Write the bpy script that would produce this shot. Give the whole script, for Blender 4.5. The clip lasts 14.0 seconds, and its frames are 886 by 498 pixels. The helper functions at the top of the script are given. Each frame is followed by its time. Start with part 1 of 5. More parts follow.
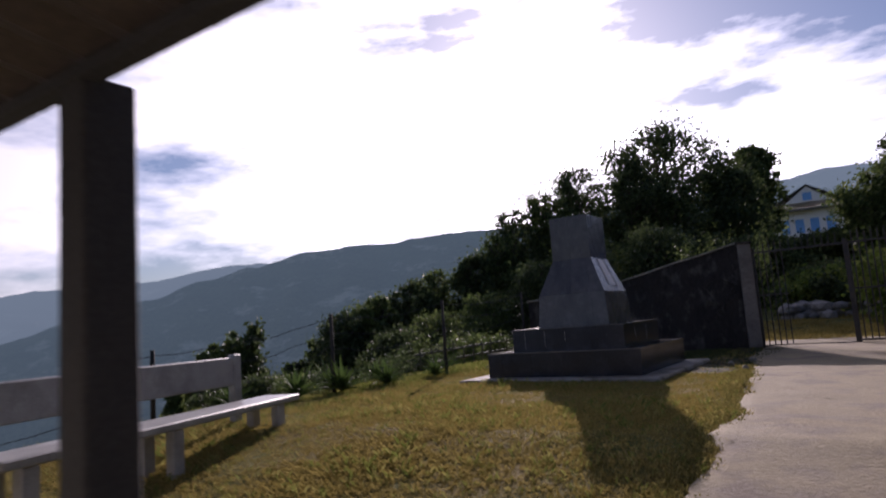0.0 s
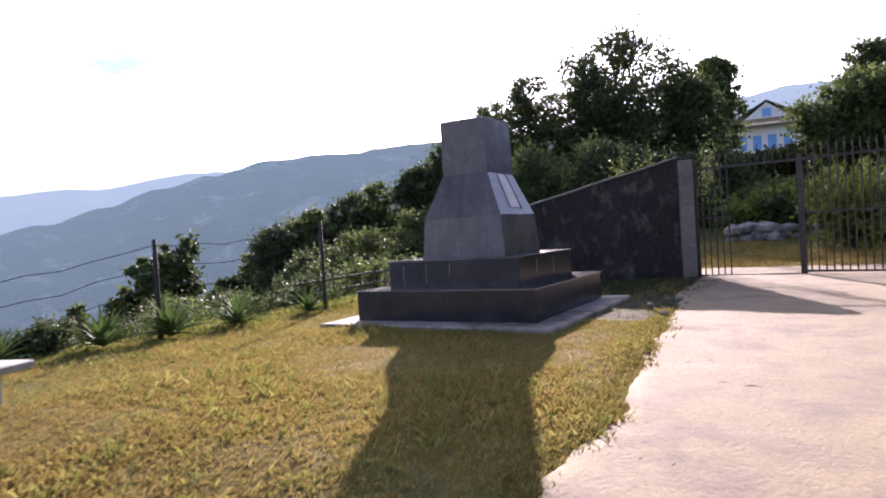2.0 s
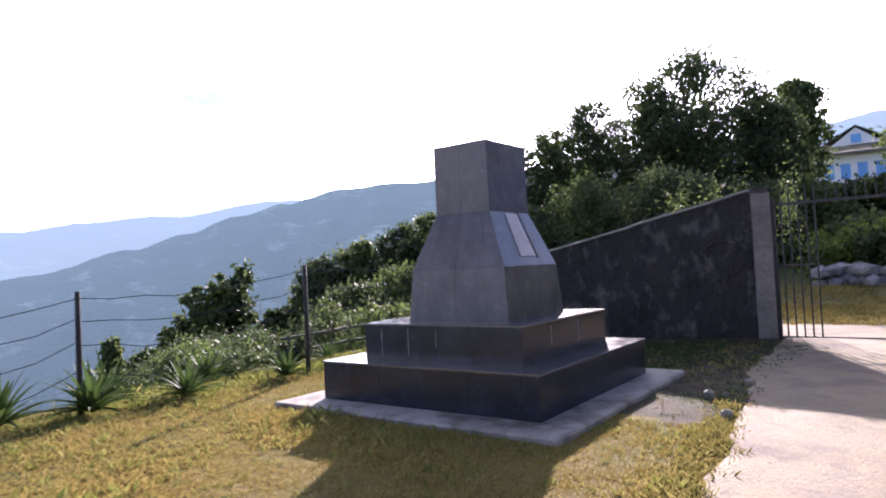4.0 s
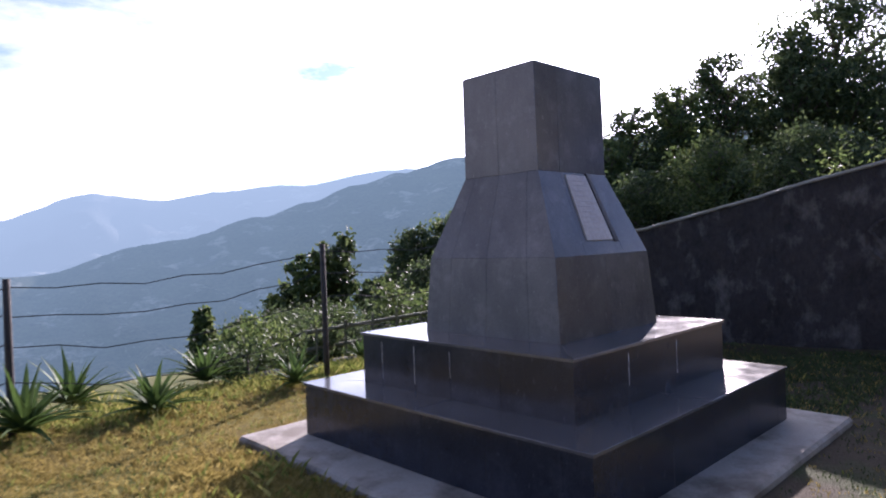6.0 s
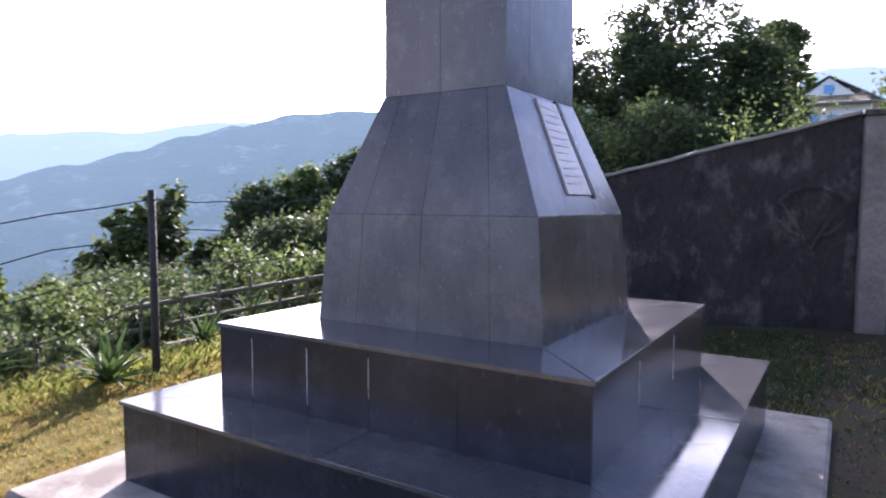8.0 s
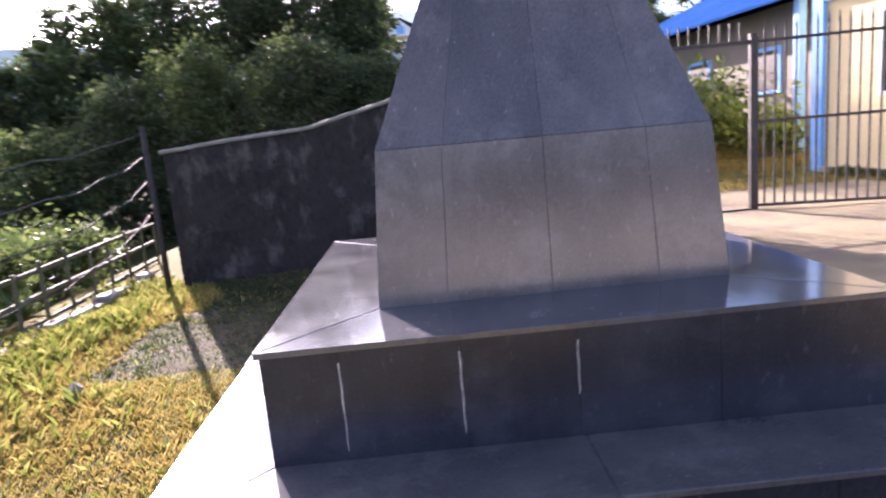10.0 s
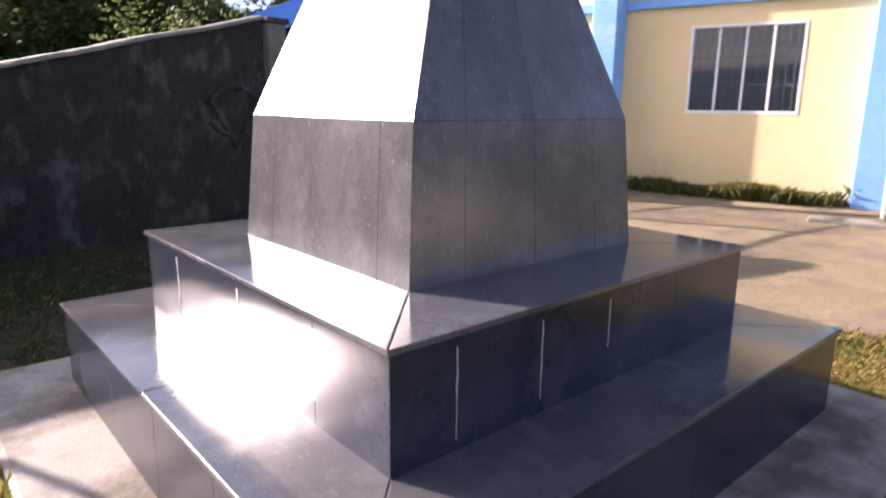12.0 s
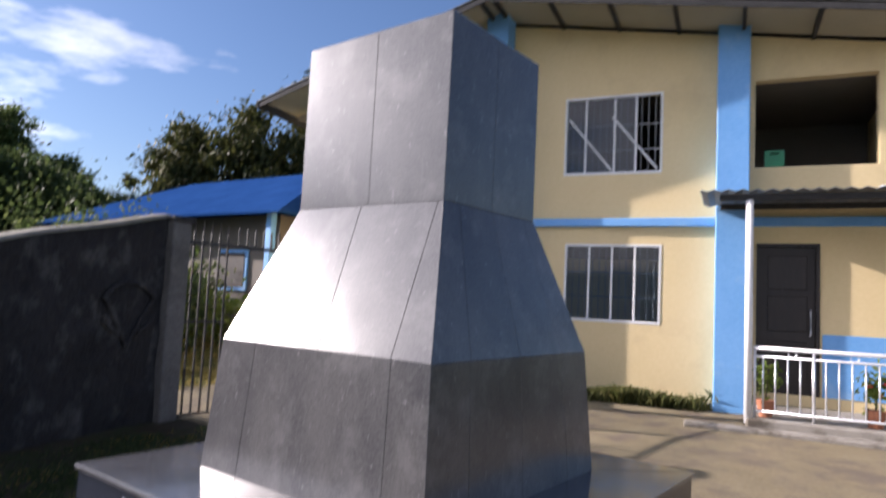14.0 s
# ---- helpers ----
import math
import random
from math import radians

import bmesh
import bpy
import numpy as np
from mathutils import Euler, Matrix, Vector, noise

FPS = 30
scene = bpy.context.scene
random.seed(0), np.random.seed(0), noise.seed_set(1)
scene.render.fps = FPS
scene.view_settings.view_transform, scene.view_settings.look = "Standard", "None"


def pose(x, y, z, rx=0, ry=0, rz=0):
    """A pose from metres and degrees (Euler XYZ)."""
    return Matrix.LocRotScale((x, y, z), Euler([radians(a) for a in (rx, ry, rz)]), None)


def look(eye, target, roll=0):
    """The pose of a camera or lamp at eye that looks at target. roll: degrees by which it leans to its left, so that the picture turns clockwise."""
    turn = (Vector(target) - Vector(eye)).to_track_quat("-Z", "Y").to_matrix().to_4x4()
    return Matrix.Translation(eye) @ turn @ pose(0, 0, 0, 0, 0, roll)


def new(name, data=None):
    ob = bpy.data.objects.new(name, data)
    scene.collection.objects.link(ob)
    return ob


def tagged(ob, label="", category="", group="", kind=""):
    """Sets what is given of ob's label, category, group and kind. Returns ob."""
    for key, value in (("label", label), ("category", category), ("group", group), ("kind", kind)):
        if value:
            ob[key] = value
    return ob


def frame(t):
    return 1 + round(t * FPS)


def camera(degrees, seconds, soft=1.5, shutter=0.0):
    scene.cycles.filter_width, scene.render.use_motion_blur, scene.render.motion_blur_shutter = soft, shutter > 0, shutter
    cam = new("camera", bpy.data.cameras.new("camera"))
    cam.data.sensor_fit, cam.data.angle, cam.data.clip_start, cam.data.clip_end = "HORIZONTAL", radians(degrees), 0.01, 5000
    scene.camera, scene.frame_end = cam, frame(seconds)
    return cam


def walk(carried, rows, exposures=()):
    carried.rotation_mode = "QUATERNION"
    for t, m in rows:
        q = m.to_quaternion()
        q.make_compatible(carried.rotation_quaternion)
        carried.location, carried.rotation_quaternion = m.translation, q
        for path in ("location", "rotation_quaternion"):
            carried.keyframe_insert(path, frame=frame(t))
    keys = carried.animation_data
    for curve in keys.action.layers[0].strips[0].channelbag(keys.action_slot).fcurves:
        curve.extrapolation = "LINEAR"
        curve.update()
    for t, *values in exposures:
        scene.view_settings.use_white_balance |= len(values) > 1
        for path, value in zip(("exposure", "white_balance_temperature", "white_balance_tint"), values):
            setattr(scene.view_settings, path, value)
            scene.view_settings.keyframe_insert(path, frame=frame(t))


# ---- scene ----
cam = camera(69.3, 14.0, soft=1.9, shutter=0.5)
PATH = [
    (0, (4.073, -10.54, 0.142), (2.988, -8.878, 0.383), -4.2),
    (0.5, (4.087, -9.759, 0.232), (2.998, -8.084, 0.306), -2.9),
    (1, (4.162, -9.165, 0.286), (3.195, -7.418, 0.183), -2.0),
    (1.5, (4.155, -8.443, 0.295), (3.174, -6.703, 0.192), -2.7),
    (2, (4.042, -7.984, 0.3), (3.03, -6.259, 0.26), -3.6),
    (2.5, (4.027, -7.458, 0.371), (3.119, -5.678, 0.266), -4.8),
    (3, (3.82, -6.976, 0.474), (2.727, -5.302, 0.534), -5.0),
    (3.2, (3.81, -6.793, 0.501), (2.681, -5.147, 0.624), -3.7),
    (5.3, (3.279, -4.416, 0.667), (1.967, -2.907, 0.625), -3.6),
    (5.5, (3.146, -4.24, 0.701), (1.728, -2.83, 0.74), -1.8),
    (6, (2.959, -3.785, 0.658), (1.509, -2.407, 0.635), -2.2),
    (6.5, (2.772, -3.295, 0.686), (1.33, -1.909, 0.739), 1.4),
    (7, (2.586, -3.064, 0.694), (1.115, -1.709, 0.684), 0.4),
    (7.5, (2.094, -3.004, 0.706), (0.839, -1.447, 0.714), 0.2),
    (8, (1.636, -2.973, 0.596), (0.569, -1.288, 0.447), 0.1),
    (8.5, (0.993, -2.942, 0.642), (0.18, -1.115, 0.615), -0.2),
    (9, (0.493, -3.0, 0.632), (0.055, -1.057, 0.451), 2.0),
    (9.2, (0.316, -2.968, 0.623), (-0.022, -1.01, 0.391), -0.0),
    (11.3, (-1.478, -2.302, 0.558), (-0.536, -0.611, 0.053), -1.7),
    (11.5, (-1.586, -2.262, 0.576), (-0.49, -0.659, 0.095), -1.0),
    (12, (-1.81, -2.136, 0.585), (-0.53, -0.664, 0.145), 0.6),
    (12.5, (-1.916, -1.921, 0.645), (-0.466, -0.545, 0.617), 0.8),
    (13, (-2.015, -1.873, 0.757), (-0.43, -0.677, 0.994), -1.6),
    (13.5, (-2.152, -1.856, 0.789), (-0.537, -0.723, 1.121), -0.4),
    (14, (-2.191, -1.828, 0.742), (-0.607, -0.616, 0.898), 2.8),
]
walk(cam, [(t, look(eye, target, roll)) for t, eye, target, roll in PATH],
     exposures=[(0.0, -0.1, 6300, 34), (0.7, 0.05, 6400, 36), (1.1, 0.65, 6400, 37), (1.5, 1.25, 6400, 38), (3.0, 1.65, 6150, 36), (5.4, 1.8, 6050, 35),
                              (6.0, 1.4, 5950, 34), (7.0, 1.32, 5950, 34), (7.5, 1.8, 5950, 33), (8.5, 2.2, 6000, 36), (9.2, 2.4, 6050, 38),
                              (11.3, 2.2, 6900, 38), (12.2, 1.6, 6700, 33), (13.0, 1.08, 6250, 23), (13.5, 1.03, 5800, 20), (14.0, 0.97, 6250, 24)])

# ---- light ----
SUN_AZ, SUN_EL = radians(24.4), radians(22.0)   # azimuth counted from +y towards -x
sun_way = Vector((-math.sin(SUN_AZ) * math.cos(SUN_EL), math.cos(SUN_AZ) * math.cos(SUN_EL), math.sin(SUN_EL)))
sun_data = bpy.data.lights.new("sun", "SUN")
sun_data.energy, sun_data.angle, sun_data.color = 5.0, radians(0.6), (1.0, 0.93, 0.82)
sun = new("sun", sun_data)
sun.matrix_world = look(sun_way * 50, (0, 0, 0))

world = bpy.data.worlds.new("sky")
scene.world = world
world.use_nodes = True
wn, wl = world.node_tree.nodes, world.node_tree.links
wn.clear()
w_out, w_bg, w_sky = wn.new("ShaderNodeOutputWorld"), wn.new("ShaderNodeBackground"), wn.new("ShaderNodeTexSky")
w_sky.sky_type, w_sky.sun_disc = "NISHITA", False
w_sky.sun_elevation, w_sky.sun_rotation = SUN_EL, -SUN_AZ
w_sky.altitude, w_sky.air_density, w_sky.dust_density, w_sky.ozone_density = 1400, 1.35, 2.8, 5.0
w_co, w_map, w_noise, w_ramp, w_mix = (wn.new("ShaderNodeTexCoord"), wn.new("ShaderNodeMapping"), wn.new("ShaderNodeTexNoise"),
                                       wn.new("ShaderNodeValToRGB"), wn.new("ShaderNodeMix"))
w_map.inputs["Scale"].default_value = (1.6, 1.6, 5.5)
w_noise.inputs["Scale"].default_value, w_noise.inputs["Detail"].default_value, w_noise.inputs["Roughness"].default_value = 1.5, 7, 0.58
w_ramp.color_ramp.elements[0].position, w_ramp.color_ramp.elements[1].position = 0.50, 0.70
w_mix.data_type, w_mix.blend_type = "RGBA", "MIX"
# clouds take the brightness of the sky behind them, whitened
w_hsv = wn.new("ShaderNodeHueSaturation")
w_hsv.inputs["Saturation"].default_value = 0.12
# thin cloud scatters the sun forwards: it is thicker to look at and brighter round the sun
w_dot = wn.new("ShaderNodeVectorMath")
w_dot.operation = "DOT_PRODUCT"
w_dot.inputs[1].default_value = sun_way
wl.new(w_co.outputs["Generated"], w_dot.inputs[0])


def w_math(kind, a, b):
    q = wn.new("ShaderNodeMath")
    q.operation = kind
    for socket, val in zip(q.inputs, (a, b)):
        if isinstance(val, (int, float)):
            socket.default_value = val
        else:
            wl.new(val, socket)
    return q.outputs["Value"]


w_near = w_math("POWER", w_math("MAXIMUM", w_dot.outputs["Value"], 0.0), 5.0)
wl.new(w_math("ADD", w_math("MULTIPLY", w_near, 3.0), 1.7), w_hsv.inputs["Value"])
wl.new(w_co.outputs["Generated"], w_map.inputs["Vector"])
wl.new(w_map.outputs["Vector"], w_noise.inputs["Vector"])
# a thicker bank of cloud over the valley, clear sky over the house
w_sep, w_side, w_sum = wn.new("ShaderNodeSeparateXYZ"), wn.new("ShaderNodeMath"), wn.new("ShaderNodeMath")
w_side.operation, w_sum.operation = "MULTIPLY", "ADD"
w_side.inputs[1].default_value = -0.14
wl.new(w_co.outputs["Generated"], w_sep.inputs["Vector"])
wl.new(w_sep.outputs["X"], w_side.inputs[0])
wl.new(w_side.outputs["Value"], w_sum.inputs[0])
wl.new(w_noise.outputs["Fac"], w_sum.inputs[1])
wl.new(w_math("ADD", w_sum.outputs["Value"], w_math("MULTIPLY", w_near, 0.06)), w_ramp.inputs["Fac"])
wl.new(w_ramp.outputs["Color"], w_mix.inputs[0])
wl.new(w_sky.outputs["Color"], w_hsv.inputs["Color"])
wl.new(w_sky.outputs["Color"], w_mix.inputs[6])
wl.new(w_hsv.outputs["Color"], w_mix.inputs[7])
wl.new(w_mix.outputs[2], w_bg.inputs["Color"])
w_bg.inputs["Strength"].default_value = 0.072
wl.new(w_bg.outputs["Background"], w_out.inputs["Surface"])


# ---- materials ----
def rgb(c):
    return (c[0], c[1], c[2], 1.0)


def mat(name, a, b, scale=6.0, rough=0.8, bump=0.2, metal=0.0, fine=40.0, stain=None, stain_scale=0.7, stain_at=0.55,
        vary=0.0, stretch=(1, 1, 1), coat=0.0, spec=0.5, bump_dist=0.01):
    """A surface of two colours mixed by coarse and fine noise, with stains and relief."""
    m = bpy.data.materials.new(name)
    m.use_nodes = True
    n, l = m.node_tree.nodes, m.node_tree.links
    bsdf = n["Principled BSDF"]
    co, mp = n.new("ShaderNodeTexCoord"), n.new("ShaderNodeMapping")
    mp.inputs["Scale"].default_value = stretch
    l.new(co.outputs["Object"], mp.inputs["Vector"])
    n1, n2 = n.new("ShaderNodeTexNoise"), n.new("ShaderNodeTexNoise")
    n1.inputs["Scale"].default_value, n1.inputs["Detail"].default_value, n1.inputs["Roughness"].default_value = scale, 6, 0.6
    n2.inputs["Scale"].default_value, n2.inputs["Detail"].default_value, n2.inputs["Roughness"].default_value = fine, 4, 0.7
    l.new(mp.outputs["Vector"], n1.inputs["Vector"])
    l.new(mp.outputs["Vector"], n2.inputs["Vector"])
    add = n.new("ShaderNodeMath")
    add.operation = "ADD"
    l.new(n1.outputs["Fac"], add.inputs[0])
    l.new(n2.outputs["Fac"], add.inputs[1])
    rmp = n.new("ShaderNodeMapRange")
    rmp.inputs["From Min"].default_value, rmp.inputs["From Max"].default_value = 0.72, 1.28
    l.new(add.outputs["Value"], rmp.inputs["Value"])
    mix = n.new("ShaderNodeMix")
    mix.data_type = "RGBA"
    mix.inputs[6].default_value, mix.inputs[7].default_value = rgb(a), rgb(b)
    l.new(rmp.outputs["Result"], mix.inputs[0])
    colour = mix.outputs[2]
    if stain:
        n3, r3, mx = n.new("ShaderNodeTexNoise"), n.new("ShaderNodeMapRange"), n.new("ShaderNodeMix")
        n3.inputs["Scale"].default_value, n3.inputs["Detail"].default_value, n3.inputs["Roughness"].default_value = stain_scale, 8, 0.65
        l.new(mp.outputs["Vector"], n3.inputs["Vector"])
        r3.inputs["From Min"].default_value, r3.inputs["From Max"].default_value = stain_at - 0.08, stain_at + 0.08
        l.new(n3.outputs["Fac"], r3.inputs["Value"])
        mx.data_type = "RGBA"
        mx.inputs[7].default_value = rgb(stain)
        l.new(colour, mx.inputs[6])
        l.new(r3.outputs["Result"], mx.inputs[0])
        colour = mx.outputs[2]
    if vary:
        oi, hs, mr = n.new("ShaderNodeObjectInfo"), n.new("ShaderNodeHueSaturation"), n.new("ShaderNodeMapRange")
        mr.inputs["To Min"].default_value, mr.inputs["To Max"].default_value = 1 - vary, 1 + vary
        l.new(oi.outputs["Random"], mr.inputs["Value"])
        l.new(mr.outputs["Result"], hs.inputs["Value"])
        l.new(colour, hs.inputs["Color"])
        colour = hs.outputs["Color"]
    l.new(colour, bsdf.inputs["Base Color"])
    if bump:
        bp = n.new("ShaderNodeBump")
        bp.inputs["Strength"].default_value, bp.inputs["Distance"].default_value = bump, bump_dist
        l.new(add.outputs["Value"], bp.inputs["Height"])
        l.new(bp.outputs["Normal"], bsdf.inputs["Normal"])
    rr = n.new("ShaderNodeMapRange")
    rr.inputs["To Min"].default_value, rr.inputs["To Max"].default_value = max(0.03, rough * 0.8), min(1, rough * 1.2)
    l.new(n1.outputs["Fac"], rr.inputs["Value"])
    l.new(rr.outputs["Result"], bsdf.inputs["Roughness"])
    bsdf.inputs["Metallic"].default_value = metal
    bsdf.inputs["Coat Weight"].default_value = coat
    bsdf.inputs["Specular IOR Level"].default_value = spec
    return m


def stone_mat(name, a, b, rough_low, rough_high, spec):
    """Polished granite: close grain with pale flecks, rain streaks down the slabs, a dulled bloom in patches."""
    m = mat(name, a, b, scale=3.5, fine=150, rough=0.3, bump=0.0, spec=spec, vary=0.10, stretch=(1, 1, 0.55))
    n, l = m.node_tree.nodes, m.node_tree.links
    bsdf = n["Principled BSDF"]
    base = bsdf.inputs["Base Color"].links[0].from_socket
    co, mp = n.new("ShaderNodeTexCoord"), n.new("ShaderNodeMapping")
    l.new(co.outputs["Object"], mp.inputs["Vector"])
    mp.inputs["Scale"].default_value = (60, 60, 1.6)
    mf = n.new("ShaderNodeMapping")
    mf.inputs["Scale"].default_value = (44, 44, 20)
    l.new(co.outputs["Object"], mf.inputs["Vector"])
    streak, cloud, fleck = n.new("ShaderNodeTexNoise"), n.new("ShaderNodeTexNoise"), n.new("ShaderNodeTexNoise")
    for t, sc, dt, src in ((streak, 1.0, 5, mp.outputs["Vector"]), (cloud, 5.0, 8, co.outputs["Object"]), (fleck, 1.0, 3, mf.outputs["Vector"])):
        t.inputs["Scale"].default_value, t.inputs["Detail"].default_value, t.inputs["Roughness"].default_value = sc, dt, 0.65
        l.new(src, t.inputs["Vector"])

    def ranged(src, lo, hi, to_lo, to_hi):
        r = n.new("ShaderNodeMapRange")
        for key, val in (("From Min", lo), ("From Max", hi), ("To Min", to_lo), ("To Max", to_hi)):
            r.inputs[key].default_value = val
        l.new(src, r.inputs["Value"])
        return r.outputs["Result"]

    def over(below, colour, fac):
        x = n.new("ShaderNodeMix")
        x.data_type = "RGBA"
        x.inputs[7].default_value = rgb(colour)
        l.new(below, x.inputs[6])
        l.new(fac, x.inputs[0])
        return x.outputs[2]
    pale = tuple(1.7 * v + 0.012 for v in b)
    colour = over(base, pale, ranged(streak.outputs["Fac"], 0.52, 0.80, 0.0, 0.12))
    colour = over(colour, pale, ranged(cloud.outputs["Fac"], 0.52, 0.78, 0.0, 0.50))
    colour = over(colour, tuple(2.2 * v + 0.02 for v in b), ranged(fleck.outputs["Fac"], 0.63, 0.76, 0.0, 0.45))
    l.new(colour, bsdf.inputs["Base Color"])
    l.new(ranged(cloud.outputs["Fac"], 0.35, 0.70, rough_low, rough_high), bsdf.inputs["Roughness"])
    bp = n.new("ShaderNodeBump")
    bp.inputs["Strength"].default_value, bp.inputs["Distance"].default_value = 0.02, 0.002
    l.new(fleck.outputs["Fac"], bp.inputs["Height"])
    l.new(bp.outputs["Normal"], bsdf.inputs["Normal"])
    return m


def leaf_mat(name, a, b, c, through_light=0.35):
    """Leaves: three greens by island, matt, some light passes through."""
    m = bpy.data.materials.new(name)
    m.use_nodes = True
    n, l = m.node_tree.nodes, m.node_tree.links
    bsdf, out = n["Principled BSDF"], n["Material Output"]
    geo, ramp = n.new("ShaderNodeNewGeometry"), n.new("ShaderNodeValToRGB")
    ramp.color_ramp.elements[0].color, ramp.color_ramp.elements[1].color = rgb(a), rgb(c)
    ramp.color_ramp.elements.new(0.55).color = rgb(b)
    l.new(geo.outputs["Random Per Island"], ramp.inputs["Fac"])
    l.new(ramp.outputs["Color"], bsdf.inputs["Base Color"])
    bsdf.inputs["Roughness"].default_value = 0.6
    bsdf.inputs["Specular IOR Level"].default_value = 0.3
    tr, mx = n.new("ShaderNodeBsdfTranslucent"), n.new("ShaderNodeMixShader")
    l.new(ramp.outputs["Color"], tr.inputs["Color"])
    mx.inputs[0].default_value = through_light
    l.new(bsdf.outputs["BSDF"], mx.inputs[1])
    l.new(tr.outputs["BSDF"], mx.inputs[2])
    l.new(mx.outputs["Shader"], out.inputs["Surface"])
    return m


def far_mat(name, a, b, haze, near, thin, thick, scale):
    """A hillside seen through kilometres of air: woods and bare fields, the haze painted over them as emission,
    stronger with distance.
    """
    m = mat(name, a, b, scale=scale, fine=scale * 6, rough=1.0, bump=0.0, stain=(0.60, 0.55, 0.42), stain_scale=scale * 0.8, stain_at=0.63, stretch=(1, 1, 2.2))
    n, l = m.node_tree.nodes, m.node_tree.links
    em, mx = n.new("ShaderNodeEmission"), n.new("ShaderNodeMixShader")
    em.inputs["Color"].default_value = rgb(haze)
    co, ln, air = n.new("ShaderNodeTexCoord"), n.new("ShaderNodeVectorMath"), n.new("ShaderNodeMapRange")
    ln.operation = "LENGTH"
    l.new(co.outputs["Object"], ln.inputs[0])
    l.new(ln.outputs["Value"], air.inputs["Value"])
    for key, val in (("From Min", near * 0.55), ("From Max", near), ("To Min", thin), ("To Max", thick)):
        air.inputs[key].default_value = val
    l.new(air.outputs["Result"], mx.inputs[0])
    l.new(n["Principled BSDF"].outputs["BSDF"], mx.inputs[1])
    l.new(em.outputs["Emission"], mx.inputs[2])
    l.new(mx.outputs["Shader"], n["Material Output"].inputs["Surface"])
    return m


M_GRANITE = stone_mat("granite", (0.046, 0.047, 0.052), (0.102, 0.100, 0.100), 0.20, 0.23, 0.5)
# same granite; the darker, bluer base paints in the shade on the risers
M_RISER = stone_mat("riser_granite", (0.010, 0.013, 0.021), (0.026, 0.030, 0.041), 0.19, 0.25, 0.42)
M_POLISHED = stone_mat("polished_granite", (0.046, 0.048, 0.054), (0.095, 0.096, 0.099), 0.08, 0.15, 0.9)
M_CORE = mat("mortar_core", (0.15, 0.15, 0.152), (0.22, 0.22, 0.215), rough=0.95)
M_PLAQUE = mat("plaque_stone", (0.33, 0.29, 0.26), (0.45, 0.40, 0.36), scale=10, rough=0.25, bump=0.05)
M_WRITE = mat("worn_letters", (0.25, 0.22, 0.2), (0.34, 0.3, 0.27), scale=30, rough=0.4, bump=0.0)
M_DRIP = mat("lime_drip", (0.22, 0.22, 0.22), (0.52, 0.51, 0.49), scale=30, rough=0.8)
M_CONCRETE = mat("concrete", (0.25, 0.23, 0.195), (0.37, 0.34, 0.29), scale=3, fine=60, rough=0.9, bump=0.4, stain=(0.12, 0.10, 0.075), stain_scale=1.9, stain_at=0.54)
# tin with a dark base that stands in for shade under the veranda
M_SHADED_TIN = mat("shaded_tin", (0.05, 0.04, 0.035), (0.10, 0.08, 0.065), scale=2, fine=20, rough=0.7, bump=0.15, metal=0.3)
M_BENCH = mat("bench_concrete", (0.26, 0.25, 0.235), (0.40, 0.39, 0.365), scale=5, fine=70, rough=0.34, bump=0.12, stain=(0.22, 0.21, 0.195), stain_scale=2)
M_ROAD = mat("road_concrete", (0.182, 0.143, 0.078), (0.278, 0.228, 0.132), scale=1.6, fine=28, rough=0.95, bump=0.6, bump_dist=0.02,
             stain=(0.16, 0.122, 0.085), stain_scale=1.7, stain_at=0.55)
M_SOIL = mat("lawn_soil", (0.12, 0.09, 0.024), (0.19, 0.142, 0.04), scale=1.2, fine=30, rough=1.0, bump=0.8, bump_dist=0.03, spec=0.08,
             stain=(0.10, 0.11, 0.03), stain_scale=0.5, stain_at=0.52)
# bare soil, its colour darkened to carry the boundary wall's shade
M_SHADE_SOIL = mat("shade_soil", (0.045, 0.036, 0.024), (0.085, 0.068, 0.045), scale=2.2, fine=34, rough=1.0, bump=0.8, bump_dist=0.02, spec=0.1,
             stain=(0.05, 0.058, 0.024), stain_scale=1.6, stain_at=0.55)
M_HILL = mat("hill_grass", (0.06, 0.075, 0.022), (0.13, 0.125, 0.04), scale=0.15, fine=2.5, rough=1.0, bump=0.6, bump_dist=0.2, spec=0.1)
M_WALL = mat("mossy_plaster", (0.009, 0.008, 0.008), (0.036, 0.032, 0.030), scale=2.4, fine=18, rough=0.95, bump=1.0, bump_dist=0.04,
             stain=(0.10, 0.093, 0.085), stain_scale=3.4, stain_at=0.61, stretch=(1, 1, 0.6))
M_PILLAR = mat("grey_plaster", (0.11, 0.103, 0.094), (0.215, 0.20, 0.18), scale=2.5, fine=25, rough=0.95, bump=0.6, stain=(0.09, 0.085, 0.075), stain_scale=1.2)
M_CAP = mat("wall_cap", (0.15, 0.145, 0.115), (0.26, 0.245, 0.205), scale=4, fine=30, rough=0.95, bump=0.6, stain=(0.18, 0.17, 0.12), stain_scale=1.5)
M_IRON = mat("black_iron", (0.02, 0.02, 0.022), (0.05, 0.045, 0.04), scale=10, rough=0.5, bump=0.15, metal=0.3, stain=(0.09, 0.045, 0.02), stain_scale=5, stain_at=0.66)
M_IRON_GREY = mat("painted_grille", (0.25, 0.26, 0.27), (0.36, 0.37, 0.38), scale=10, rough=0.5, bump=0.1)
M_YELLOW = mat("yellow_paint", (0.70, 0.555, 0.29), (0.76, 0.61, 0.345), scale=0.8, fine=14, rough=0.75, bump=0.12, stain=(0.63, 0.49, 0.265), stain_scale=0.6, stain_at=0.62)
